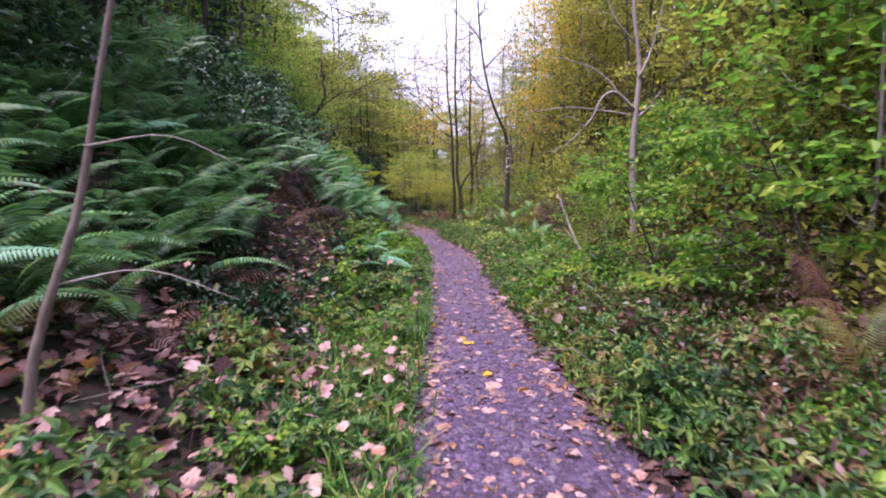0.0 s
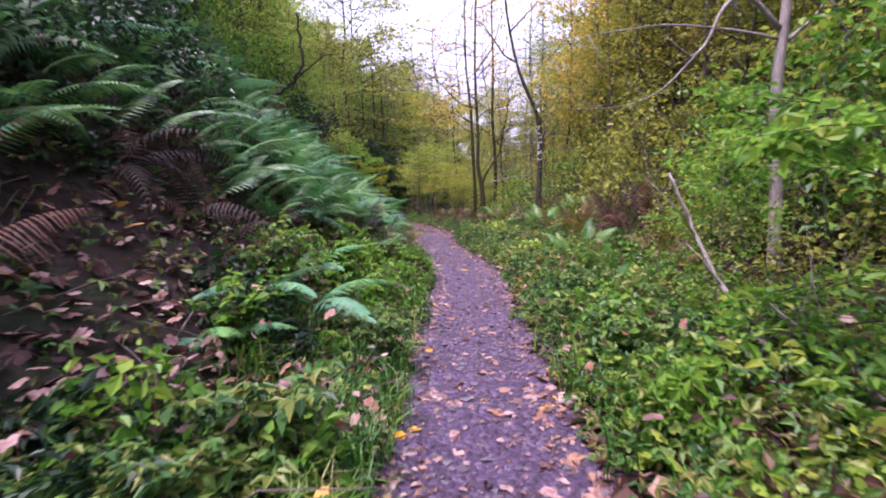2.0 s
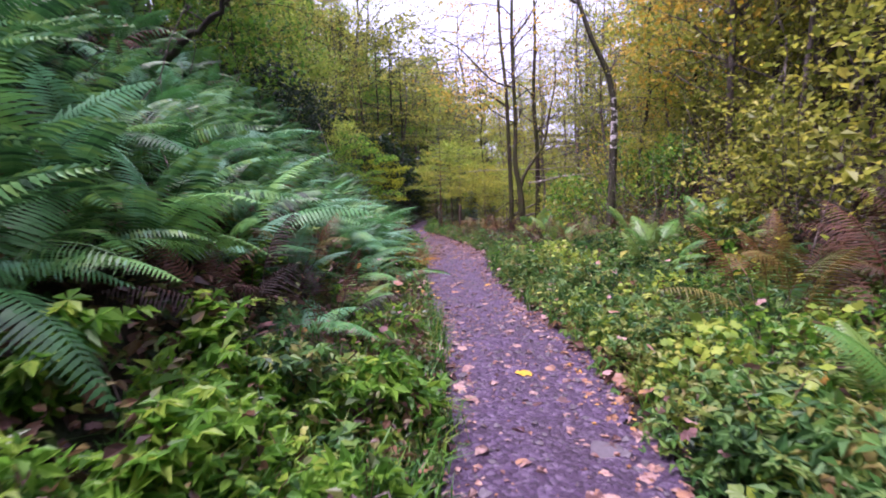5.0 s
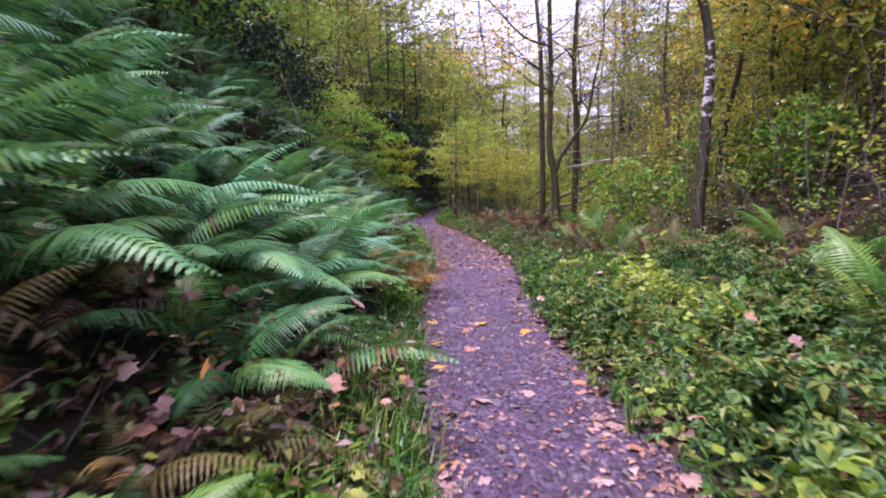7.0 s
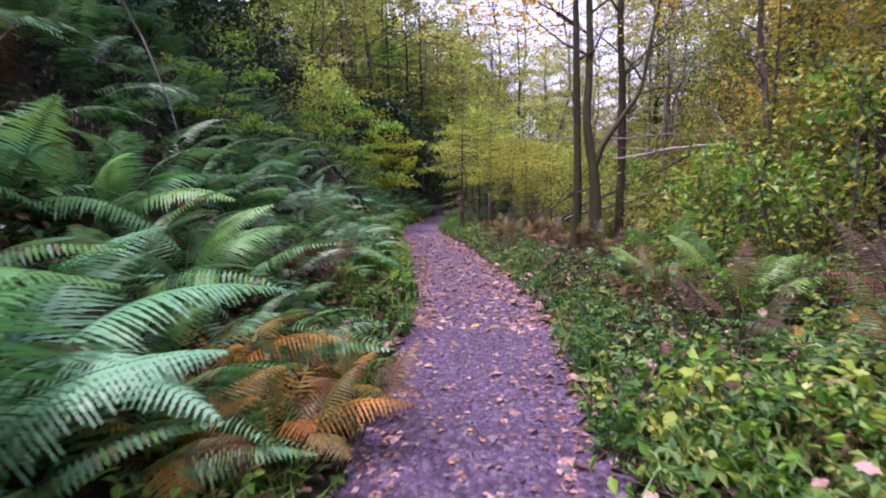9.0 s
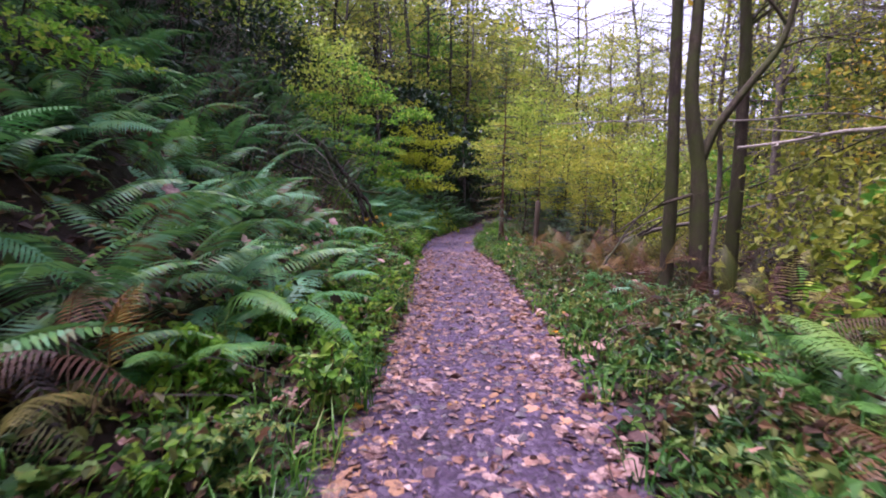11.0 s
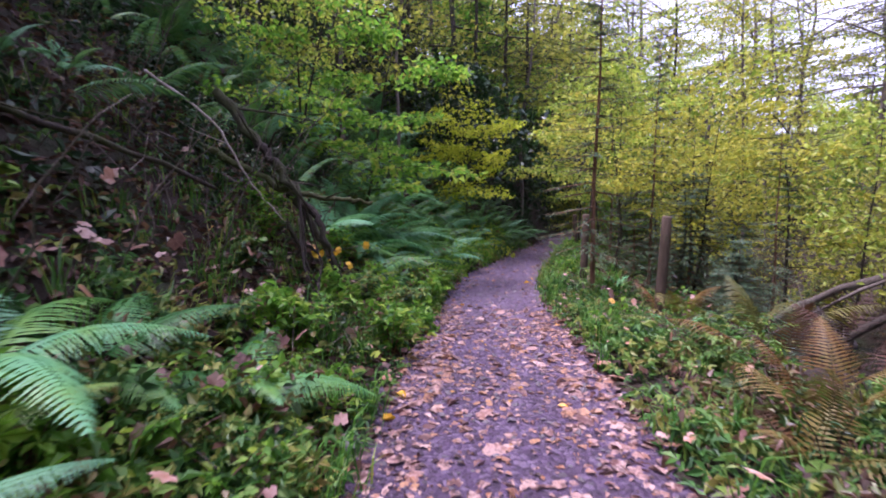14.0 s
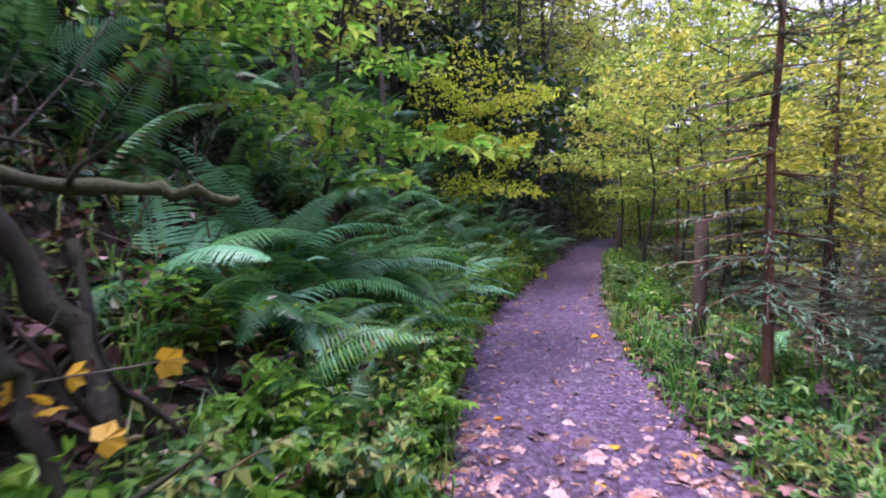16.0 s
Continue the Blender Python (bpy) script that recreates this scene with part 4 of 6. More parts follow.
for x, y, k, s in ((5.4, 53.0, 0, 1.0), (1.6, 56.0, 2, 1.05), (-3.6, 58.0, 0, 1.1), (8.4, 57.0, 1, 1.1), (3.8, 60.0, 0, 1.15), (-0.4, 63.0, 1, 1.15), (6.8, 65.0, 2, 1.2), (10.6, 47.0, 3, 1.0), (11.8, 54.0, 2, 1.1), (9.2, 41.5, 3, 0.9),
                   (12.4, 42.0, 2, 1.0), (10.2, 35.5, 3, 0.9), (13.4, 36.8, 3, 1.1), (11.2, 30.6, 3, 0.9), (14.6, 31.5, 3, 1.0), (15.0, 40.5, 3, 1.1), (8.8, 32.6, 3, 0.9), (7.8, 36.6, 3, 0.9), (13.6, 26.8, 0, 0.9), (17.0, 36.0, 0, 1.1), (16.5, 45.0, 1, 1.1),
                   (18.5, 52.0, 2, 1.2), (15.0, 60.0, 0, 1.2), (20.0, 42.0, 3, 1.2), (21.0, 33.0, 2, 1.1), (-6.5, 53.0, 2, 1.0), (-8.0, 47.0, 0, 1.0), (-6.0, 35.6, 2, 0.85), (-5.4, 24.2, 2, 0.75), (-4.9, 20.6, 0, 0.65), (9.5, 38.4, 3, 0.9), (8.0, 44.0, 3, 1.0), (12.2, 33.4, 3, 1.1), (6.8, 47.4, 3, 1.0), (10.4, 28.2, 3, 0.9), (0.8, 52.0, 3, 1.5), (3.0, 57.0, 3, 1.6), (5.2, 49.5, 3, 1.35), (-1.6, 60.0, 3, 1.6), (-6.4, 45.0, 2, 1.5), (-7.0, 52.0, 2, 1.6), (-8.6, 25.5, 2, 0.9), (-7.4, 20.5, 2, 0.8), (-8.0, 38.0, 0, 0.9), (-6.8, 16.0, 0, 0.75),
                   (8.4, 11.8, 2, 0.7), (9.6, 16.2, 1, 0.75), (9.4, 21.8, 2, 0.7), (8.0, 8.2, 1, 0.65), (9.0, 25.6, 0, 0.75), (7.2, 14.2, 2, 0.5), (6.9, 11.2, 1, 0.48), (7.0, 17.2, 2, 0.5), (6.4, 22.6, 1, 0.5)):
    copy_at(VEILS[k], x, y, R.rand() * 360, s)

# level sprays of maple and beech beside the stream and over the bank
STREAM_SPRAY = spray_tree(4.6, 0.04, 2.1, 17, 7, 0.10, LEAF_LIME, BARK_DARK, "young maple with level sprays of yellow-green leaves by the stream", low=0.4)
GOLD_SPRAY = spray_tree(4.2, 0.04, 2.0, 16, 7, 0.095, LEAF_YELLOW, BARK_DARK, "young maple with level sprays of golden leaves by the stream", low=0.42)
place(STREAM_SPRAY, 1.5, 36.4, 40, 1.0)
place(GOLD_SPRAY, 2.9, 35.0, 0, 1.0)
for x, y, k, s in ((0.4, 41.0, 0, 1.05), (-0.5, 38.6, 0, 1.0), (-0.9, 42.4, 1, 1.1), (0.25, 35.8, 1, 0.85), (2.6, 41.8, 1, 1.1), (-0.4, 44.0, 0, 1.1), (1.4, 34.4, 1, 0.7)):
    copy_at((STREAM_SPRAY, GOLD_SPRAY)[k], x, y, R.rand() * 360, s)
lime_bush = spray_tree(3.0, 0.03, 1.75, 20, 16, 0.085, LEAF_BRIGHT, BARK_DARK, "bright yellow-green leafy shrub standing out against the dark bank", low=0.3, rise=0.75)
place(lime_bush, -3.7, 38.2, 20, 1.0)
BANK_SPRAY = spray_tree(2.2, 0.03, 1.5, 12, 9, 0.095, LEAF_HAZEL, BARK_DARK, "sapling with broad bright green leaves leaning out from the bank", lean=(0.42, -0.1), low=0.25)
place(BANK_SPRAY, -4.5, 31.5, 0, 0.95)
copy_at(BANK_SPRAY, -4.3, 33.4, -20, 1.2)
copy_at(BANK_SPRAY, -2.6, 22.6, 15, 0.5)
copy_at(BANK_SPRAY, 4.1, 7.0, 170, 0.75)
copy_at(BANK_SPRAY, 4.6, 5.0, 150, 0.9)


def shoots(groups):
    """Thin upright bare shoots and hanging twigs of the thickets, past counting."""
    b = Build()
    for n, y0, y1, lo, hi, right, h0, h1, lean in groups:
        y = y0 + (y1 - y0) * R.rand(n)
        l, r = path_edges(y)
        d = lo + (hi - lo) * R.rand(n)
        x = np.where(right, r + d, l - d)
        z = ground_z(x, y) - 0.03
        for p in zip(x, y, z):
            p = np.array(p)
            h = h0 + (h1 - h0) * R.rand()
            top = p + np.array([lean + 0.28 * R.normal(), 0.28 * R.normal(), 1.0]) * h
            line = wander(p, top, 4, 0.1 * h)
            b.tube(line, [0.003 + 0.0035 * h, 0.003 + 0.003 * h, 0.003 + 0.002 * h, 0.003 + 0.001 * h, 0.002], 4)
            for _ in range(3):
                c = line[R.randint(1, 4)]
                b.tube([c, c + R.normal(size=3) * 0.16 * h + np.array([0, 0, 0.12 * h])], [0.004, 0.0015], 3)
    tagged(new("bare_shoots", b.mesh("bare_shoots", BARK_GREY)), "thin bare grey shoots and twigs standing in the thickets", "twigs", kind="stuff")


shoots([(170, 2, 13, 2.2, 6.5, True, 0.6, 2.2, -0.1), (190, 12, 26, 2.4, 7.5, True, 0.7, 2.6, -0.1), (120, 26, 44, 5.6, 10, True, 0.8, 2.6, -0.1), (70, 3, 20, 2.4, 6.0, False, 0.5, 1.4, 0.3), (110, 24, 31, 1.4, 4.5, False, 0.4, 1.2, 0.5)])
R = KEPT

# ---------------------------------------------------------------- dead wood


def dead_trunk(ctl, r, bark, label, name="log", stubs=5):
    root = new(name)
    c = np.array(ctl[0], float)
    root.matrix_basis = Matrix.Translation(c)
    tagged(root, label, "dead wood")
    b = Build()
    s = smooth_line([np.array(p) - c for p in ctl], 6)
    n = len(s)
    s = [p + R.normal(size=3) * r * 0.35 for p in s]
    b.tube(s, [r * (1 - 0.6 * i / (n - 1)) * (0.8 + 0.45 * R.rand()) for i in range(n)], 8, 0.3)
    part("trunk", b.mesh("trunk", bark), root)
    for i in range(stubs):
        q = Build()
        p = s[R.randint(1, n - 1)]
        d = R.normal(size=3) * 0.3 + np.array([0, 0, 0.1])
        q.tube([p, p + d * 0.5, p + d + R.normal(size=3) * 0.05], [r * 0.3, r * 0.2, r * 0.06], 5)
        part("stub", q.mesh("stub", bark), root)
    return root


dead_trunk([(6.4, 27.3, gz(6.4, 27.3) + 0.02), (5.6, 27.4, 2.2), (3.6, 27.6, 2.42), (2.2, 27.7, 2.47), (1.25, 27.75, 2.47)], 0.02, BARK_PALE, "thin pale dead trunk fallen across the stream hollow", stubs=7)
dead_trunk([(7.2, 26.0, gz(7.2, 26.0)), (5.8, 26.1, 2.0), (4.5, 26.2, 2.08), (3.25, 26.3, 1.9)], 0.04, BARK_PALE, "bleached dead branch caught among the trees", stubs=5)
dead_trunk([(1.9, 31.2, gz(1.9, 31.2)), (3.1, 30.6, 0.72), (4.6, 29.8, 1.5), (6.3, 29.0, 2.45)], 0.034, BARK_DARK, "dark dead trunk leaning up from the stream bank", stubs=9)
dead_trunk([(1.7, 32.4, gz(1.7, 32.4)), (3.0, 31.7, 0.62), (4.4, 31.0, 1.35), (5.9, 30.3, 2.15)], 0.022, BARK_GREY, "grey dead branch leaning over the stream", stubs=9)
dead_trunk([(2.0, 33.6, -0.6), (3.3, 33.0, 0.4), (5.0, 32.5, 0.9), (6.6, 32.0, 1.6)], 0.06, BARK_GREY, "grey fallen branch lying across the stream bank", stubs=6)
dead_trunk([(1.5, 25.9, -0.05), (1.9, 26.4, 0.65), (2.4, 26.9, 1.25), (2.9, 27.2, 1.75)], 0.015, BARK_DARK, "thin dark dead branch leaning beside the forked tree", stubs=3)
dead_trunk([(3.4, 7.5, 0.05), (3.25, 7.9, 0.5), (3.1, 8.2, 1.0), (2.95, 8.3, 1.45)], 0.022, BARK_PALE, "bare pale shrub stem leaning beside the path", stubs=4)
dead_trunk([(3.7, 7.0, 0.05), (3.4, 7.3, 0.4), (3.1, 7.5, 0.75)], 0.018, BARK_PALE, "short bare pale shrub stem", stubs=2)
dead_trunk([(5.3, 19.0, 0.4), (5.8, 19.2, 1.1), (6.3, 19.5, 1.5)], 0.025, BARK_PALE, "pale broken twig on the slope", stubs=4)
dead_trunk([(6.6, 18.5, 1.5), (6.3, 18.4, 2.6), (6.5, 18.3, 3.5), (6.3, 18.4, 4.6)], 0.03, BARK_PALE, "crooked pale dead stem on the slope", stubs=3)
broken = dead_trunk([(2.2, 38.1, gz(2.2, 38.1) - 0.1), (2.22, 38.1, 1.2), (2.15, 38.1, 3.2)], 0.11, BARK_DARK, "broken-off dark standing dead trunk by the stream", "dead_tree", 4)
for k in range(6):
    x, y = -2.95 + 0.35 * R.rand(), 29.2 + 0.6 * R.rand()
    dead_trunk([(x, y, 1.0 + 0.6 * R.rand()), (x + 0.15, y + 0.08 * R.normal(), 0.85), (x + 0.32, y + 0.12 * R.normal(), 0.55), (x + 0.5 + 0.2 * R.rand(), y + 0.2 * R.normal(), gz(x + 0.55, y))], 0.008 + 0.01 * R.rand(), BARK_DARK,
               "thin dark exposed root hanging from the bank", "root_log", 1)
dead_trunk([(-3.9, 29.0, gz(-3.9, 29.0)), (-3.3, 29.2, 1.75), (-2.95, 29.4, 1.52), (-2.55, 29.8, 1.42), (-2.3, 30.0, 1.4)], 0.04, BARK_MOSS, "moss-covered branch hanging out from the bank", "mossy_log", 4)
dead_trunk([(-3.6, 29.2, 2.5), (-3.15, 29.25, 1.95), (-2.9, 29.32, 1.62), (-2.6, 29.35, 1.25), (-2.42, 29.35, 0.85), (-2.33, 29.4, 0.3)], 0.05, BARK_STUMP, "twisted dark exposed root running down the bank", "root_log", 9)
dead_trunk([(-3.0, 29.5, 1.5), (-2.7, 29.7, 0.9), (-2.45, 29.6, 0.45), (-2.4, 29.5, 0.2)], 0.05, BARK_DARK, "dark exposed root under the overhanging bank", "root_log", 3)
dead_trunk([(-3.6, 28.4, 2.5), (-3.2, 28.7, 2.1), (-2.95, 28.9, 1.55), (-2.75, 29.1, 1.2)], 0.014, BARK_PALE, "thin pale dead branch hanging down the bank", "deadfall", 4)
dead_trunk([(-3.4, 25.6, 2.2), (-3.0, 27.0, 1.9), (-2.7, 28.2, 1.5)], 0.035, BARK_DARK, "dark fallen branch along the bank", "deadfall", 6)
dead_trunk([(-2.0, 20.5, 3.2), (-1.9, 20.8, 2.6), (-1.75, 21.0, 1.6)], 0.012, BARK_PALE, "thin upright dead stick on the bank", "deadfall", 2)
dead_trunk([(-2.1, 16.8, 4.3), (-1.8, 16.7, 4.5), (-1.3, 16.6, 4.75), (-0.8, 16.5, 4.6)], 0.025, BARK_DARK, "thin dark side branch arching from the bank", "deadfall", 4)
dead_trunk([(-3.5, 17.2, gz(-3.5, 17.2) - 0.1), (-2.8, 16.95, 3.9), (-2.2, 16.85, 4.25), (-1.95, 16.75, 4.7), (-2.0, 16.7, 5.8)], 0.06, BARK_DARK, "crooked dark branch arching out of the bank", "deadfall", 5)


def yellow_sprig():
    root = new("yellow_sprig")
    root.matrix_basis = Matrix.Translation((-2.75, 29.42, gz(-2.75, 29.42) - 0.02))
    tagged(root, "dying sprig with a few large yellow leaves among the roots", "plant")
    h = 0.95 - gz(-2.75, 29.42)
    for k in range(4):
        q = Build()
        end = (0.18 + 0.14 * k, -0.1 + 0.07 * k, h - 0.05 + 0.06 * R.normal())
        s = smooth_line([(0, 0, 0), (0.08, 0.02, h * 0.7), end], 4)
        q.tube(s, [0.005 * (1 - 0.07 * i) for i in range(len(s))], 4)
        part("twig", q.mesh("twig", BARK_GREY), root)
        for j in (-1, -3):
            part("leaf", leaf_mesh("leaf", [s[j]], 0.085 + 0.03 * R.rand(), LEAF_GOLDEN, flat=0.35, shape="lobed", droop=0.7), root, "large bright yellow leaf")
    return root


yellow_sprig()


def post(x, y, h, r, tilt):
    root = new("fence_post")
    tagged(root, "weathered wooden fence post standing in grass by the path", "fence post", "fence posts along the path")
    b = Build()
    b.tube([(0, 0, -0.3), (0, 0, 0.3), (0.004, 0, h * 0.7), (0, 0.003, h - 0.02), (0, 0, h)], [r, r, r * 0.97, r * 0.96, r * 0.8], 12, 0.06)
    part("shaft", b.mesh("shaft", POST_WOOD), root)
    place(root, x, y, 30 * R.rand(), 1.0, 0.0, tilt)


post(0.74, 31.95, 1.33, 0.066, (1.5, 2))
post(-0.3, 33.9, 1.2, 0.065, (-1, 1))
post(-0.98, 41.0, 1.1, 0.065, (0, -1))

# ---------------------------------------------------------------- ferns


def frond_mesh(name, mat, length, pairs, fine, arch, width, slim=0.62, curl=0.0):
    """One fern frond along +x, arching over, with its leaflets; fine ones are cut twice."""
    b = Build()

    def spine(t):
        return np.array([length * t * (1 - 0.12 * t), 0, length * (0.42 * t - arch * t * t)])
    pts = [spine(i / 8) for i in range(9)]
    b.tube(pts, [0.006 * (1 - 0.85 * i / 8) for i in range(9)], 4)
    ribs = []
    for i in range(pairs):
        t = 0.14 + 0.85 * i / pairs
        p = spine(t)
        rib = []
        d = spine(min(1, t + 0.03)) - spine(t - 0.03)
        d /= np.linalg.norm(d)
        ln = length * width * min(1.0, (t - 0.06) / 0.22) ** 0.7 * (1 - t) ** 0.75 * 1.35 * (0.9 + 0.2 * R.rand())
        up = np.cross(d, (0, 1, 0))
        up = up if up[2] > 0 else -up
        w = length * 0.85 / pairs * slim
        for s in (-1, 1):
            o = np.array([0, s, 0]) * 0.92 + d * (0.26 + 0.25 * t)
            o /= np.linalg.norm(o)
            f = np.cross(up, o)
            f /= np.linalg.norm(f)
            dip = 0.3 + 0.3 * R.rand() + curl * R.rand()
            rib.append(len(b.v))
            if fine:
                k = 4
                edge = [[], []]
                for j in range(2 * k):
                    u = (j + 0.5) / (2 * k)
                    q = p + o * ln * u - up * dip * ln * u * u
                    ww = w * 0.86 * (1 - u) ** 0.6 * (1.05 if j % 2 else 0.55)
                    edge[0].append(q + f * ww)
                    edge[1].append(q - f * ww)
                v = [p + o * 0.003] + edge[0] + [p + o * ln - up * dip * ln] + edge[1][::-1]
                m = len(v)
                b.add(v, [(0, 1, m - 1)] + [(j, j + 1, m - 1 - j, m - j) for j in range(1, 2 * k)] + [(2 * k, 2 * k + 1, 2 * k + 2)])
            else:
                v = []
                for u, ww in ((0, 0.5), (0.35, 1.0), (0.7, 0.6)):
                    q = p + o * ln * u - up * dip * ln * u * u
                    v += [q + f * w * ww * 0.62, q - f * w * ww * 0.62]
                v.append(p + o * ln - up * dip * ln)
                b.add(v, [(0, 1, 3, 2), (2, 3, 5, 4), (4, 5, 6)])
        ribs.append(rib)
    for (a0, a1), (c0, c1) in zip(ribs, ribs[1:]):
        b.f.append((a0, a1, c1, c0))
    return b.mesh(name, mat, False)


def fern_kind(mat, label, fine, count, length, pairs, arch, width, spread=(0, 360), rise=(10, 50), slim=0.62, curl=0.0):
    meshes = [frond_mesh("frond", mat, length * (0.85 + 0.3 * R.rand()), pairs, fine, arch * (0.8 + 0.4 * R.rand()), width, slim, curl) for _ in range(3)]
    root = new("fern")
    tagged(root, label, "fern")
    for i in range(count):
        a = spread[0] + (spread[1] - spread[0]) * (i + 0.6 * R.rand()) / count
        part("frond", meshes[i % 3], root, "", pose(0, 0, 0.02, R.normal() * 12, -(rise[0] + (rise[1] - rise[0]) * R.rand()), a) @ Matrix.Scale(0.75 + 0.4 * R.rand(), 4))
    return root


F_NEAR = fern_kind(FERN_GREEN, "lush green bracken fern with arching fronds on the bank", True, 7, 0.98, 42, 0.55, 0.24, (0, 360), (0, 45))
F_NEAR2 = fern_kind(FERN_GREEN, "lush green bracken fern with arching fronds on the bank", True, 7, 1.05, 44, 0.66, 0.22, (0, 360), (12, 52))
F_MID = fern_kind(FERN_GREEN, "dense green fern with long drooping fronds on the bank", False, 7, 0.88, 32, 0.62, 0.23)
F_MID2 = fern_kind(FERN_GREEN, "dense green fern with long drooping fronds on the bank", False, 7, 1.0, 34, 0.72, 0.21, (0, 360), (15, 55))
F_LIGHT = fern_kind(FERN_LIGHT, "fresh light green fern beside the path", True, 6, 0.75, 34, 0.55, 0.24)
F_GOLD = fern_kind(FERN_GOLD, "fern turned golden yellow in autumn", True, 6, 0.8, 22, 0.6, 0.22, (0, 360), (10, 55), 0.44, 0.4)
F_BROWN = fern_kind(FERN_BROWN, "withered brown bracken with curled fronds", True, 7, 0.8, 19, 0.8, 0.2, (0, 360), (0, 55), 0.36, 0.7)
F_BROWN2 = fern_kind(FERN_BROWN, "collapsed rust-brown bracken with withered fronds", False, 9, 0.85, 18, 0.9, 0.2, (0, 360), (-5, 45), 0.4, 0.8)
place(F_NEAR, -0.45, 16.9, 20, 1.35)
place(F_NEAR2, 0.1, 9.0, 80, 1.0)
place(F_MID, -1.2, 12.8, 10, 1.2)
place(F_MID2, -1.9, 15.2, 10, 1.2)
place(F_LIGHT, 2.75, 23.8, 10, 1.2)
place(F_GOLD, -0.35, 19.4, 10, 1.0)
place(F_BROWN, 2.35, 22.4, 10, 1.0)
place(F_BROWN2, 4.6, 13.6, 10, 1.3)
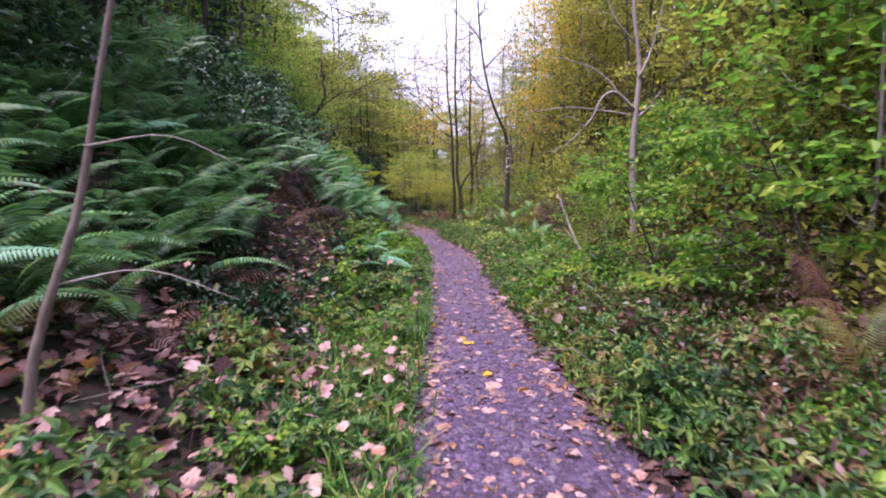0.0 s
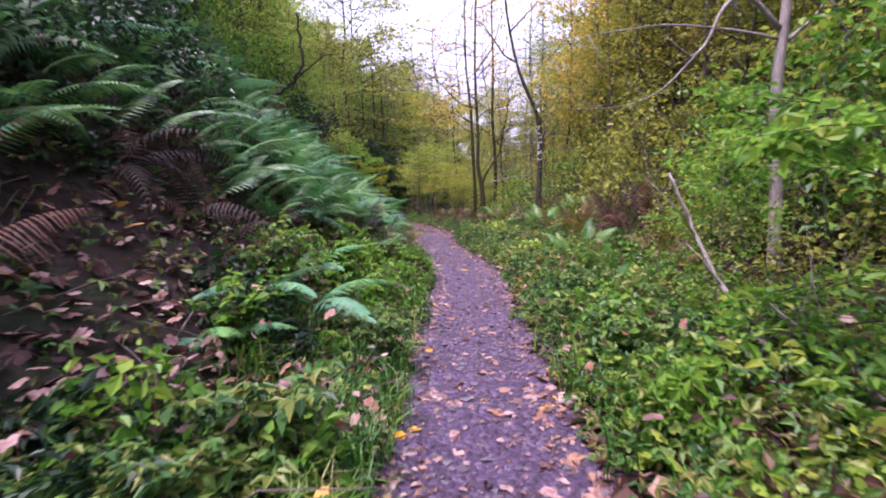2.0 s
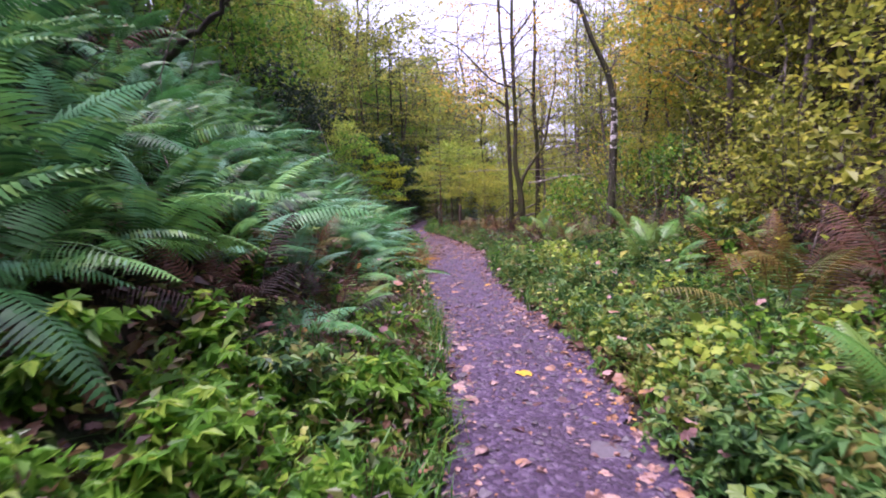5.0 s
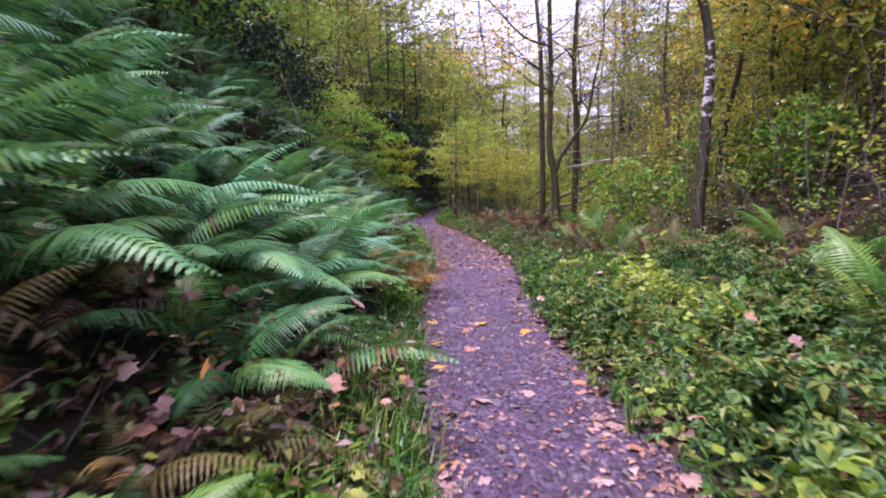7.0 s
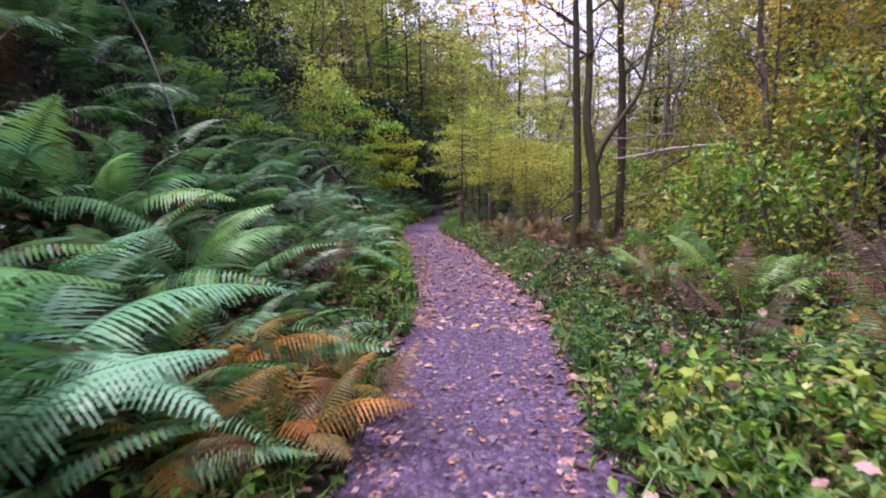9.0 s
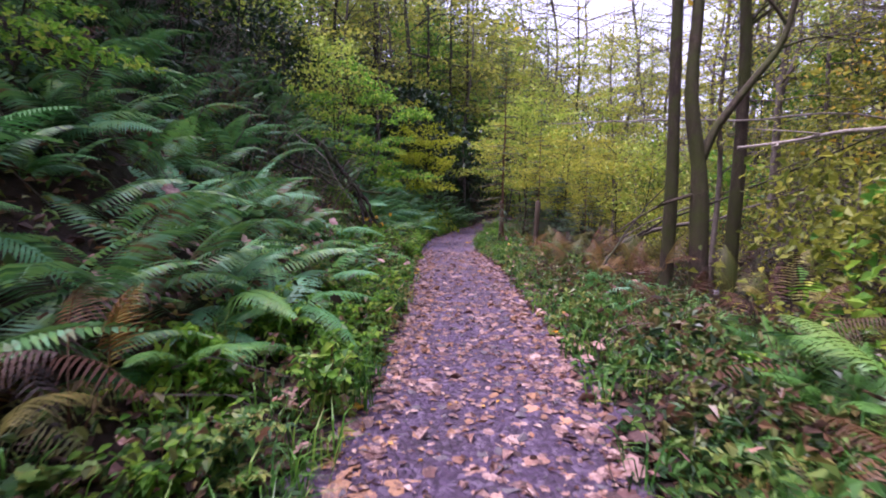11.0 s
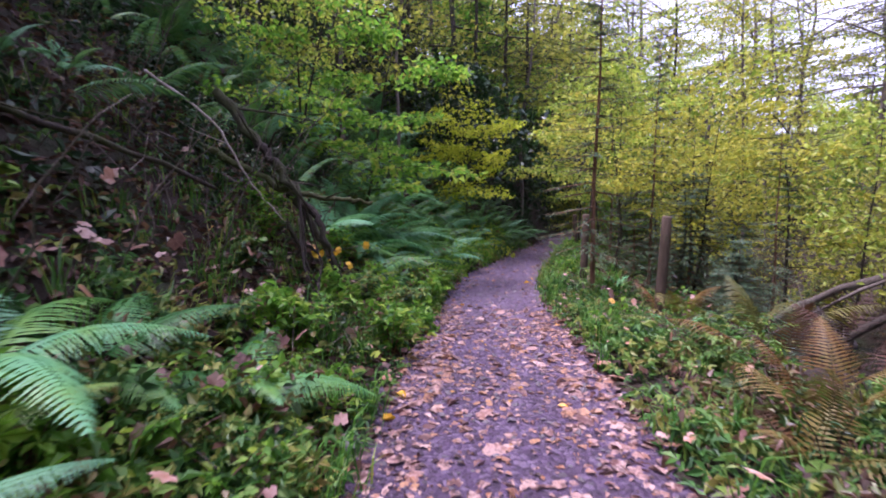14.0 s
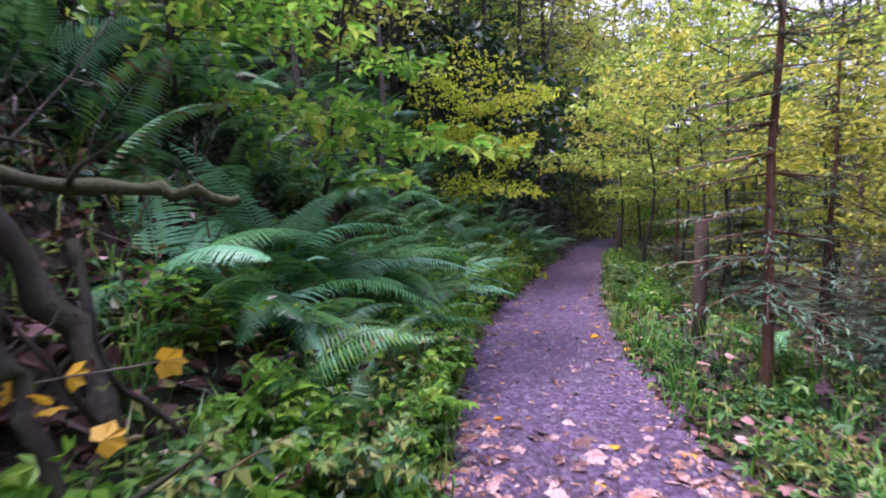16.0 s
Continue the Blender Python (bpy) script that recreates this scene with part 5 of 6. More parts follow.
for kind, x, y, s in ((F_NEAR, -0.7, 15.6, 1.0), (F_NEAR2, -0.95, 15.1, 0.95), (F_NEAR, -0.15, 15.2, 0.8), (F_NEAR2, -0.3, 15.15, 0.8), (F_NEAR, -0.2, 15.9, 0.8), (F_NEAR2, -0.5, 16.5, 1.0), (F_NEAR, -0.6, 17.7, 1.4), (F_NEAR2, -0.95, 17.2, 1.35), (F_NEAR2, -0.75, 18.2, 1.2), (F_NEAR2, -0.7, 16.2, 1.1), (F_NEAR, -0.3, 16.3, 0.75), (F_NEAR2, -0.9, 23.2, 0.95), (F_NEAR, -1.15, 24.3, 0.9), (F_NEAR2, -0.75, 22.0, 0.7),
                      (F_NEAR, -3.3, 31.9, 1.15), (F_NEAR2, -3.4, 33.0, 1.2), (F_NEAR, -3.15, 34.2, 1.2), (F_NEAR2, -1.75, 27.3, 0.8), (F_NEAR, -2.0, 26.7, 0.85), (F_NEAR, -1.5, 25.7, 0.8), (F_NEAR2, -1.9, 26.2, 0.9), (F_NEAR, -3.1, 30.9, 1.0), (F_NEAR2, -3.3, 31.8, 1.1), (F_NEAR2, -3.4, 32.8, 1.2), (F_NEAR, -0.65, 10.4, 0.8), (F_NEAR2, -0.6, 11.6, 0.85), (F_NEAR, -0.1, 9.7, 0.85), (F_NEAR2, -0.1, 8.4, 0.85), (F_NEAR, -0.1, 7.7, 0.7),
                      (F_NEAR, -2.2, 5.9, 0.6), (F_BROWN, -0.9, 5.6, 0.9), (F_BROWN2, -0.6, 6.3, 0.9), (F_NEAR2, -3.2, 31.3, 1.1), (F_NEAR, -3.3, 30.5, 1.1), (F_NEAR2, -3.3, 32.2, 1.2), (F_NEAR2, -1.6, 7.2, 0.6), (F_LIGHT, -0.15, 9.2, 0.8), (F_GOLD, -0.7, 15.3, 0.9), (F_GOLD, -0.45, 14.2, 0.8), (F_GOLD, 2.9, 14.6, 0.8), (F_LIGHT, 3.4, 15.0, 0.9),
                      (F_LIGHT, 3.3, 17.6, 1.0), (F_LIGHT, 2.9, 12.4, 0.9), (F_LIGHT, 3.6, 21.6, 0.9), (F_GOLD, 2.4, 19.3, 0.8), (F_BROWN, 2.7, 19.9, 0.9), (F_BROWN, 3.4, 19.4, 0.8), (F_BROWN, 4.4, 13.9, 1.5), (F_BROWN, 3.9, 13.0, 1.3), (F_BROWN, 5.1, 13.2, 1.1),
                      (F_BROWN, 0.95, 28.9, 0.9), (F_BROWN2, 1.2, 28.2, 0.8), (F_GOLD, 1.0, 29.7, 0.8), (F_GOLD, 1.35, 27.0, 0.7), (F_LIGHT, 1.7, 26.6, 0.8), (F_LIGHT, 1.5, 27.9, 0.7), (F_BROWN, 1.9, 25.0, 0.8), (F_BROWN, 2.2, 25.6, 0.7), (F_GOLD, 2.5, 24.6, 0.8), (F_LIGHT, 2.75, 22.9, 1.0), (F_LIGHT, 3.0, 23.3, 1.0), (F_BROWN, 2.3, 23.3, 0.8), (F_BROWN, 2.5, 26.1, 0.7), (F_BROWN2, 2.1, 24.2, 0.9),
                      (F_BROWN, 0.35, 13.2, 0.8), (F_LIGHT, 0.15, 14.0, 0.8), (F_GOLD, 0.1, 14.7, 0.8), (F_NEAR, -0.2, 13.6, 0.8), (F_NEAR2, 0.1, 12.9, 0.65), (F_NEAR, -0.4, 13.0, 0.75), (F_NEAR, -2.4, 4.4, 0.8), (F_NEAR2, -2.9, 5.0, 0.95), (F_NEAR, -3.3, 4.2, 1.0), (F_NEAR2, -2.1, 3.7, 0.6), (F_NEAR, -1.6, 6.0, 0.75), (F_BROWN, -1.3, 6.8, 0.8), (F_NEAR2, -1.9, 7.0, 0.8), (F_NEAR, -2.1, 6.4, 0.9), (F_NEAR2, -1.5, 8.0, 0.7), (F_GOLD, 0.0, 14.3, 0.7), (F_BROWN, -0.8, 20.6, 0.9), (F_BROWN2, -1.0, 21.4, 1.0), (F_GOLD, -0.9, 21.2, 0.8), (F_BROWN, -0.55, 14.8, 0.8), (F_NEAR2, -0.8, 13.4, 0.9), (F_BROWN, -0.3, 12.6, 0.7), (F_BROWN, -0.9, 4.5, 0.9), (F_BROWN2, -0.5, 8.9, 0.9),
                      (F_GOLD, -1.2, 3.6, 0.8), (F_BROWN2, 4.0, 6.0, 0.9), (F_BROWN, 2.0, 23.1, 0.9), (F_GOLD, 2.2, 21.9, 0.8), (F_LIGHT, -1.7, 26.0, 0.8), (F_LIGHT, 1.3, 30.6, 0.8), (F_BROWN, 0.9, 30.1, 0.7), (F_GOLD, 1.1, 28.0, 1.0), (F_BROWN, 1.4, 29.2, 1.0), (F_GOLD, 1.7, 28.6, 1.1), (F_BROWN, 0.6, 29.5, 0.8), (F_BROWN, 1.8, 27.4, 1.0), (F_GOLD, 2.1, 28.2, 1.0), (F_NEAR, 1.7, 26.2, 0.8), (F_NEAR2, 2.0, 26.9, 0.9), (F_GOLD, 2.3, 29.4, 0.9)):
    copy_at(kind, x, y, R.rand() * 360, s, 0.02, (R.normal() * 6, R.normal() * 6))
F_AMBER = fern_kind(FERN_AMBER, "fern turned bright amber at the path edge", True, 7, 0.75, 24, 0.6, 0.22, (0, 360), (5, 50), 0.5, 0.3)
place(F_AMBER, -0.05, 19.0, 30, 1.0)
for x, y, s in ((-0.3, 18.5, 0.9), (0.0, 19.7, 0.8), (-0.5, 19.3, 0.9)):
    copy_at(F_AMBER, x, y, R.rand() * 360, s, 0.02)
FERN_SPOTS = []


def ferns(kinds, n, lo, hi, right, y0, y1, size, gap):
    k = tries = 0
    while k < n and tries < n * 20:
        tries += 1
        y = y0 + (y1 - y0) * R.rand()
        x = beside(lo, hi, right)(y)
        if any((x - a) ** 2 + (y - b) ** 2 < gap * gap for a, b in FERN_SPOTS):
            continue
        FERN_SPOTS.append((x, y))
        k += 1
        l, r = path_edges(y)
        pick = [F_BROWN, F_BROWN2] if not right and 7.4 < y < 10.6 and l - x < 2.4 else ([F_GOLD, F_NEAR, F_BROWN2, F_LIGHT] if 12.3 < y < 14.8 or 20 < y < 22 else [F_BROWN, F_BROWN2, F_NEAR] if 6.8 < y < 9 else [F_NEAR, F_NEAR2, F_NEAR, F_BROWN]) if not right and l - x < (1.45 if y < 14.8 else 1.3) else kinds
        copy_at(pick[R.randint(len(pick))], x, y, R.rand() * 360, size[0] + (size[1] - size[0]) * R.rand(), 0.02, (R.normal() * 6, (0 if right else 22) + R.normal() * 8))


ferns([F_MID, F_MID2, F_BROWN2], 11, 2.7, 5.0, False, 5.5, 9, (0.8, 1.1), 0.5)
ferns([F_MID, F_MID2, F_MID, F_BROWN2], 14, 2.1, 4.2, False, 3.6, 6.8, (0.5, 0.8), 0.5)
ferns([F_MID, F_MID2, F_MID, F_MID2, F_BROWN2], 62, 1.3, 4.6, False, 8.5, 20, (0.9, 1.3), 0.48)
ferns([F_MID, F_MID2, F_MID, F_BROWN2], 26, 0.9, 4.6, False, 19.5, 25.6, (0.8, 1.1), 0.5)
ferns([F_MID, F_MID2, F_BROWN2], 8, 2.6, 5.0, False, 26, 30, (0.5, 0.8), 0.5)
ferns([F_MID, F_MID2], 40, 0.7, 4.8, False, 30.3, 42, (0.9, 1.3), 0.5)
ferns([F_MID, F_MID2], 14, 0.6, 3.0, False, 20, 26, (0.35, 0.55), 0.35)
ferns([F_BROWN, F_BROWN2, F_LIGHT], 20, 0.9, 3.6, True, 10, 26, (0.6, 0.9), 0.7)
ferns([F_BROWN2, F_BROWN, F_BROWN2, F_LIGHT], 30, 1.4, 4.6, True, 13, 24, (0.7, 1.1), 0.42)
ferns([F_BROWN2], 8, 1.6, 5.5, True, 3, 13, (0.7, 1.0), 0.6)
ferns([F_BROWN, F_BROWN2], 12, 0.5, 2.2, True, 20.5, 27, (0.5, 0.8), 0.4)
ferns([F_MID, F_BROWN2], 12, 0.6, 2.4, True, 25, 42, (0.5, 0.8), 0.7)


def fern_cover(groups):
    """The many fronds of the bank that nobody could count, with simple leaflets."""
    base = []
    pairs = 30
    for i in range(pairs):
        t = 0.1 + 0.88 * i / pairs
        ln = 0.21 * min(1.0, (t - 0.04) / 0.2) ** 0.7 * (1 - t) ** 0.75 * 1.35
        x, z, w = t * (1 - 0.12 * t), 0.4 * t - 0.58 * t * t, 0.0125
        for s in (-1, 1):
            base.append([(x, 0, z), (x + ln * 0.22 - w, s * ln * 0.5, z - 0.1 * ln), (x + ln * 0.36, s * ln * 0.95, z - 0.42 * ln), (x + ln * 0.22 + w, s * ln * 0.5, z - 0.1 * ln)])
    base = np.array(base).reshape(-1, 3)
    spine = np.array([(t * (1 - 0.12 * t), s * 0.004 * (1 - t), 0.4 * t - 0.58 * t * t) for t in (0, 0.25, 0.5, 0.75, 1.0) for s in (-1, 1)])
    base = np.concatenate([base, spine])
    tri = [(i * 4, i * 4 + 1, i * 4 + 2, i * 4 + 3) for i in range(pairs * 2)] + [(pairs * 8 + 2 * j, pairs * 8 + 2 * j + 1, pairs * 8 + 2 * j + 3, pairs * 8 + 2 * j + 2) for j in range(4)]
    b = Build()
    V, F = [], []
    for g in groups:
        for p in strewn(*g):
            a = R.rand() * 6.283 if g[-1] or R.rand() < 0.35 else R.normal() * 0.9
            rot = Euler((R.normal() * 0.3, -0.15 - 0.7 * R.rand(), a)).to_matrix()
            M = np.array(rot) * (0.6 + 0.55 * R.rand())
            F.extend(tuple(k + len(V) * len(base) for k in f) for f in tri)
            V.append(base @ M.T + p)
    b.v, b.f = np.concatenate(V).tolist(), F
    tagged(new("fern_cover", b.mesh("fern_cover", FERN_COVER, False)), "dense tangle of green fern fronds hanging over the bank", "ferns", kind="stuff")


def strewn(n, y0, y1, lo, hi, right):
    y = y0 + (y1 - y0) * R.rand(n)
    l, r = path_edges(y)
    d = lo + (hi - lo) * R.rand(n) ** 1.4
    x = np.where(right, r + d, l - d)
    return np.stack([x, y, ground_z(x, y)], 1)


fern_cover([(90, 3.5, 6.5, 2.0, 4.5, False), (150, 5.5, 9.0, 2.3, 4.8, False), (80, 4.2, 7.0, 2.5, 4.4, False), (70, 5.2, 7.6, 2.3, 4.2, False), (30, 7, 9.5, 3.0, 5.0, False), (220, 9.5, 13, 1.7, 5.0, False), (150, 12.5, 16, 1.7, 5.0, False), (300, 15.5, 20.5, 0.7, 5.0, False), (250, 20, 25.6, 1.1, 4.6, False), (30, 26, 30.5, 2.6, 4.8, False), (620, 30.3, 44, 0.6, 5.0, False), (50, 12, 26, 1.6, 4.0, True)])

# ---------------------------------------------------------------- herbs, grass and litter


def herb(label, leaf_mat, stems, height, leaf, shape):
    """A leafy clump: arching stems with paired leaves that grow smaller towards the tips."""
    root = new("herb_plant")
    tagged(root, label, "plant", "leafy plants along the path")
    b = Build()
    P, H, S = [], [], []
    for i in range(stems):
        a = R.rand() * 6.28
        reach = height * (0.15 + 0.85 * R.rand())
        end = (math.cos(a) * reach * 0.8, math.sin(a) * reach * 0.8, height * (0.55 + 0.65 * R.rand()) - 0.25 * reach)
        s = smooth_line([(0, 0, -0.03), (end[0] * 0.4, end[1] * 0.4, end[2] * 0.75), end], 4)
        b.tube(s, [0.004, 0.004, 0.0035, 0.003, 0.003, 0.0025, 0.002, 0.002, 0.0015], 3)
        turn = R.rand() * 3
        for j in range(2, 9):
            for e in (-1, 1):
                w = turn + j * 1.57
                P.append(s[j])
                H.append((math.cos(w) * e + 0.3 * math.cos(a), math.sin(w) * e + 0.3 * math.sin(a), 0.15))
                S.append(leaf * (1.25 - 0.07 * j) * (0.7 + 0.5 * R.rand()))
    part("stem", b.mesh("stem", BARK_RED), root)
    part("foliage", leaf_mesh("foliage", P, S, leaf_mat, flat=0.75, shape=shape, heading=H), root)
    return root


HERBS = [herb("leafy green bramble beside the path", LEAF_HERB, 13, 0.46, 0.10, "trefoil"),
         herb("low green nettle clump beside the path", LEAF_GREEN, 14, 0.52, 0.085, "oval"),
         herb("yellowing leafy plant beside the path", LEAF_VERGE, 14, 0.46, 0.09, "trefoil"),
         herb("small lobed-leaf plant beside the path", LEAF_HERB, 11, 0.34, 0.11, "lobed")]
HERBS.append(herb("broad-leaved bramble with fresh light green leaves", LEAF_HAZEL, 10, 0.46, 0.14, "trefoil"))
place(HERBS[4], 0.45, 9.9, 0, 0.9)
for x, y, s in ((0.1, 9.5, 0.8), (0.5, 8.3, 0.6), (0.6, 10.5, 0.8), (0.3, 11.2, 0.8), (0.5, 12.1, 0.8), (-0.45, 23.3, 0.8), (-0.65, 24.4, 0.8), (-0.75, 23.9, 0.9), (-0.95, 24.9, 0.8), (-0.7, 22.8, 0.8), (2.7, 9.6, 0.8), (3.0, 7.0, 1.0), (2.9, 11.0, 0.8)):
    copy_at(HERBS[4], x, y, R.rand() * 360, s, 0.02)
place(herb("small plant with bright yellow autumn leaves", LEAF_GOLDEN, 6, 0.26, 0.085, "oval"), 0.4, 14.05, 0, 1.0)
place(HERBS[0], 0.5, 6.9, 0, 1.3)
place(HERBS[1], 2.6, 7.4, 0, 1.0)
place(HERBS[2], 2.2, 17.2, 0, 1.2)
place(HERBS[3], -0.4, 23.5, 0, 1.0)


def herbs(kinds, n, lo, hi, right, y0, y1, size):
    for _ in range(n):
        y = y0 + (y1 - y0) * R.rand()
        x = beside(lo, hi, right)(y)
        copy_at(HERBS[kinds[R.randint(len(kinds))]], x, y, R.rand() * 360, size[0] + (size[1] - size[0]) * R.rand(), 0.02, (R.normal() * 8, R.normal() * 8))


herbs([0, 4, 1, 4], 13, 0.15, 1.3, False, 9, 12.6, (0.7, 1.1))
herbs([0, 1, 0, 3], 20, 0.2, 1.6, False, 5.5, 14, (0.7, 1.2))
herbs([0, 1, 3], 18, 0.3, 1.4, False, 1.5, 6, (0.5, 0.9))
herbs([0, 1, 3, 2], 16, 0.2, 4.0, True, 2.0, 7, (0.5, 0.9))
herbs([0, 1, 3, 2], 26, 0.2, 4.0, True, 7, 12, (0.7, 1.2))
ferns([F_MID, F_BROWN2, F_MID], 10, 0.9, 3.4, True, 2.5, 9, (0.4, 0.7), 0.45)
herbs([2, 0, 1, 3, 0], 50, 0.25, 3.4, True, 11, 21, (0.8, 1.35))
herbs([0, 3, 1], 24, 0.15, 0.8, False, 18, 27, (0.6, 1.0))
herbs([0, 1, 3], 44, 0.12, 2.0, False, 26, 40, (0.6, 1.1))
herbs([0, 1, 2], 40, 0.15, 3.2, True, 21, 42, (0.5, 1.1))
herbs([4, 3, 2], 26, 0.08, 0.8, False, 28.5, 35, (0.5, 0.85))


def grass():
    P = []
    for n, y0, y1, lo, hi, right in ((170, 1, 8, 0.0, 0.8, False), (260, 5, 14, 0.0, 1.0, False), (120, 14, 20, 0.0, 0.5, False), (260, 20, 42, 0.0, 0.9, False), (170, 1, 20, 0.0, 1.6, True), (300, 20, 44, 0.0, 1.4, True), (150, 21, 28.5, 0.4, 2.4, True), (90, 24, 29, 0.9, 2.2, True), (150, 25, 31, 0.3, 2.6, False), (50, 29, 36, 0.1, 1.4, True)):
        c = strewn(n, y0, y1, lo, hi, right)
        c = np.repeat(c, 16, axis=0)
        c[:, :2] += R.normal(size=(len(c), 2)) * 0.05
        P.append(c)
    P = np.concatenate(P)
    P[:, 2] = ground_z(P[:, 0], P[:, 1]) - 0.01
    n = len(P)
    a = R.rand(n) * 6.283
    h = 0.12 + 0.22 * R.rand(n)
    w = 0.0035 + 0.003 * R.rand(n)
    out = np.stack([np.cos(a), np.sin(a), 0 * a], 1)
    side = np.stack([-np.sin(a), np.cos(a), 0 * a], 1)
    z = np.array([0, 0, 1.0])
    V = np.zeros((n, 5, 3))
    V[:, 0], V[:, 1] = P + side * w[:, None], P - side * w[:, None]
    m = P + out * (h * 0.25)[:, None] + z * (h * 0.75)[:, None]
    V[:, 2], V[:, 3] = m - side * w[:, None] * 0.9, m + side * w[:, None] * 0.9
    V[:, 4] = P + out * (h * 0.75)[:, None] + z * (h * (0.7 + 0.35 * R.rand(n)))[:, None]
    b = Build()
    b.v = V.reshape(-1, 3).tolist()
    b.f = [f for i in range(n) for f in ((i * 5, i * 5 + 1, i * 5 + 2, i * 5 + 3), (i * 5 + 3, i * 5 + 2, i * 5 + 4))]
    tagged(new("grass", b.mesh("grass", GRASS, False)), "tufts of green grass along the path edges", "grass", kind="stuff")


grass()


def cover(name, groups, size, mat, shape, label, category, lift=0.05, flat=0.8):
    P = np.concatenate([strewn(*g) for g in groups])
    P[:, 2] += R.rand(len(P)) * lift + 0.012
    tagged(new(name, leaf_mesh(name, P, size * (0.55 + 0.8 * R.rand(len(P))), mat, flat=flat, shape=shape, droop=0.3)), label, category, kind="stuff")


cover("ground_cover", [(5500, 1, 20, 0.0, 4.0, False), (6500, 20, 42, 0.0, 4.0, False), (1300, 1, 7, 0.0, 3.0, True), (3300, 7, 21, 0.0, 3.0, True), (3500, 21, 44, 0.0, 2.2, True)], 0.075, LEAF_HERB, "trefoil",
      "low green leaves of creeping plants covering the verges", "ground cover", 0.14, 0.7)
cover("verge_plants", [(4600, 10.5, 21, 0.1, 2.6, True), (500, 4, 10, 0.2, 1.6, True), (400, 21, 34, 0.1, 1.4, True)], 0.066, LEAF_VERGE, "trefoil", "thick knee-high mass of light green leafy plants on the verge", "plants", 0.42, 0.65)
cover("lush_plants", [(1500, 30.6, 37, 0.02, 0.9, False), (250, 22.6, 25.2, 0.05, 0.6, False)], 0.06, LEAF_HAZEL, "trefoil", "lush fresh green leafy plants between path and bank", "plants", 0.5, 0.7)
cover("undergrowth", [(3200, 0.5, 9, 0.3, 4.2, True), (3500, 3, 13, 2.5, 7.5, True), (1800, 20, 29, 0.2, 2.4, True), (8000, 0, 21, 0.5, 5.5, True), (2500, 21, 44, 0.8, 3.2, True), (5500, 19, 32, 0.2, 3.6, False), (2800, 7.5, 16.5, 0.1, 1.7, False), (2500, 2, 19, 0.8, 4.0, False), (5500, 22, 46, 4.6, 10.0, True), (7000, 4, 23, 3.5, 11.0, True)], 0.055, LEAF_BRAMBLE, "oval",
      "knee-high tangle of bramble leaves on the slopes, green turning brown", "undergrowth", 0.42, 0.6)
cover("bank_leaf_litter", [(850, 0.5, 5.2, 0.4, 3.2, False), (180, 5.2, 7.8, 0.4, 3.0, False), (300, 12.4, 15.4, 0.3, 1.6, False), (280, 19, 31, 0.3, 3.0, False)], 0.12, LITTER, "lobed", "large fallen maple leaves, pink-brown, lying thick on the bank", "leaf litter", 0.12, 0.7)
cover("caught_leaf_litter", [(70, 22.5, 28.5, 0.3, 1.9, False), (26, 14, 18, 0.4, 1.6, False)], 0.12, LITTER, "lobed", "big pink-brown maple leaves caught on the ferns of the bank", "leaf litter", 0.45, 0.4)
cover("perched_leaf_litter", [(420, 0.5, 7.5, 0.05, 1.8, False), (160, 7, 30, 0.05, 1.2, False), (200, 1, 13, 0.05, 1.8, True), (260, 12, 32, 0.05, 2.2, True)], 0.085, LITTER, "lobed", "fallen maple leaves perched on the verge plants, pink-brown and yellow", "leaf litter", 0.42, 0.6)
cover("yellow_ground_cover", [(900, 11, 21, 0.1, 2.2, True), (160, 1, 12, 0.1, 2.5, True), (500, 5, 36, 0.1, 1.2, False)], 0.08, LEAF_LIME, "lobed", "yellowing leaves of creeping plants on the verges", "ground cover", 0.2, 0.7)
cover("leaf_litter", [(800, 1, 7, 0.0, 2.2, False), (700, 6, 14, 0.0, 2.0, False), (1200, 7, 42, 0.0, 2.8, False), (1200, 1, 44, 0.0, 2.2, True)], 0.11, LITTER, "lobed", "scattered fallen maple leaves on the verges, pink-brown and tan", "leaf litter", 0.1, 0.75)
cover("dark_leaf_litter", [(13000, 0, 44, 0.2, 6.0, False), (3500, 25.5, 31, 0.2, 3.5, False), (3000, 0, 9, 0.0, 2.5, True), (1400, 0, 44, 0.0, 0.3, False), (1400, 0, 44, 0.0, 0.3, True), (11000, 0, 46, 0.4, 9.0, True)], 0.10, LITTER_DARK, "oval", "old dark brown leaf litter on the forest floor", "leaf litter", 0.03, 0.8)

KEPT, R = R, np.random.RandomState(41)


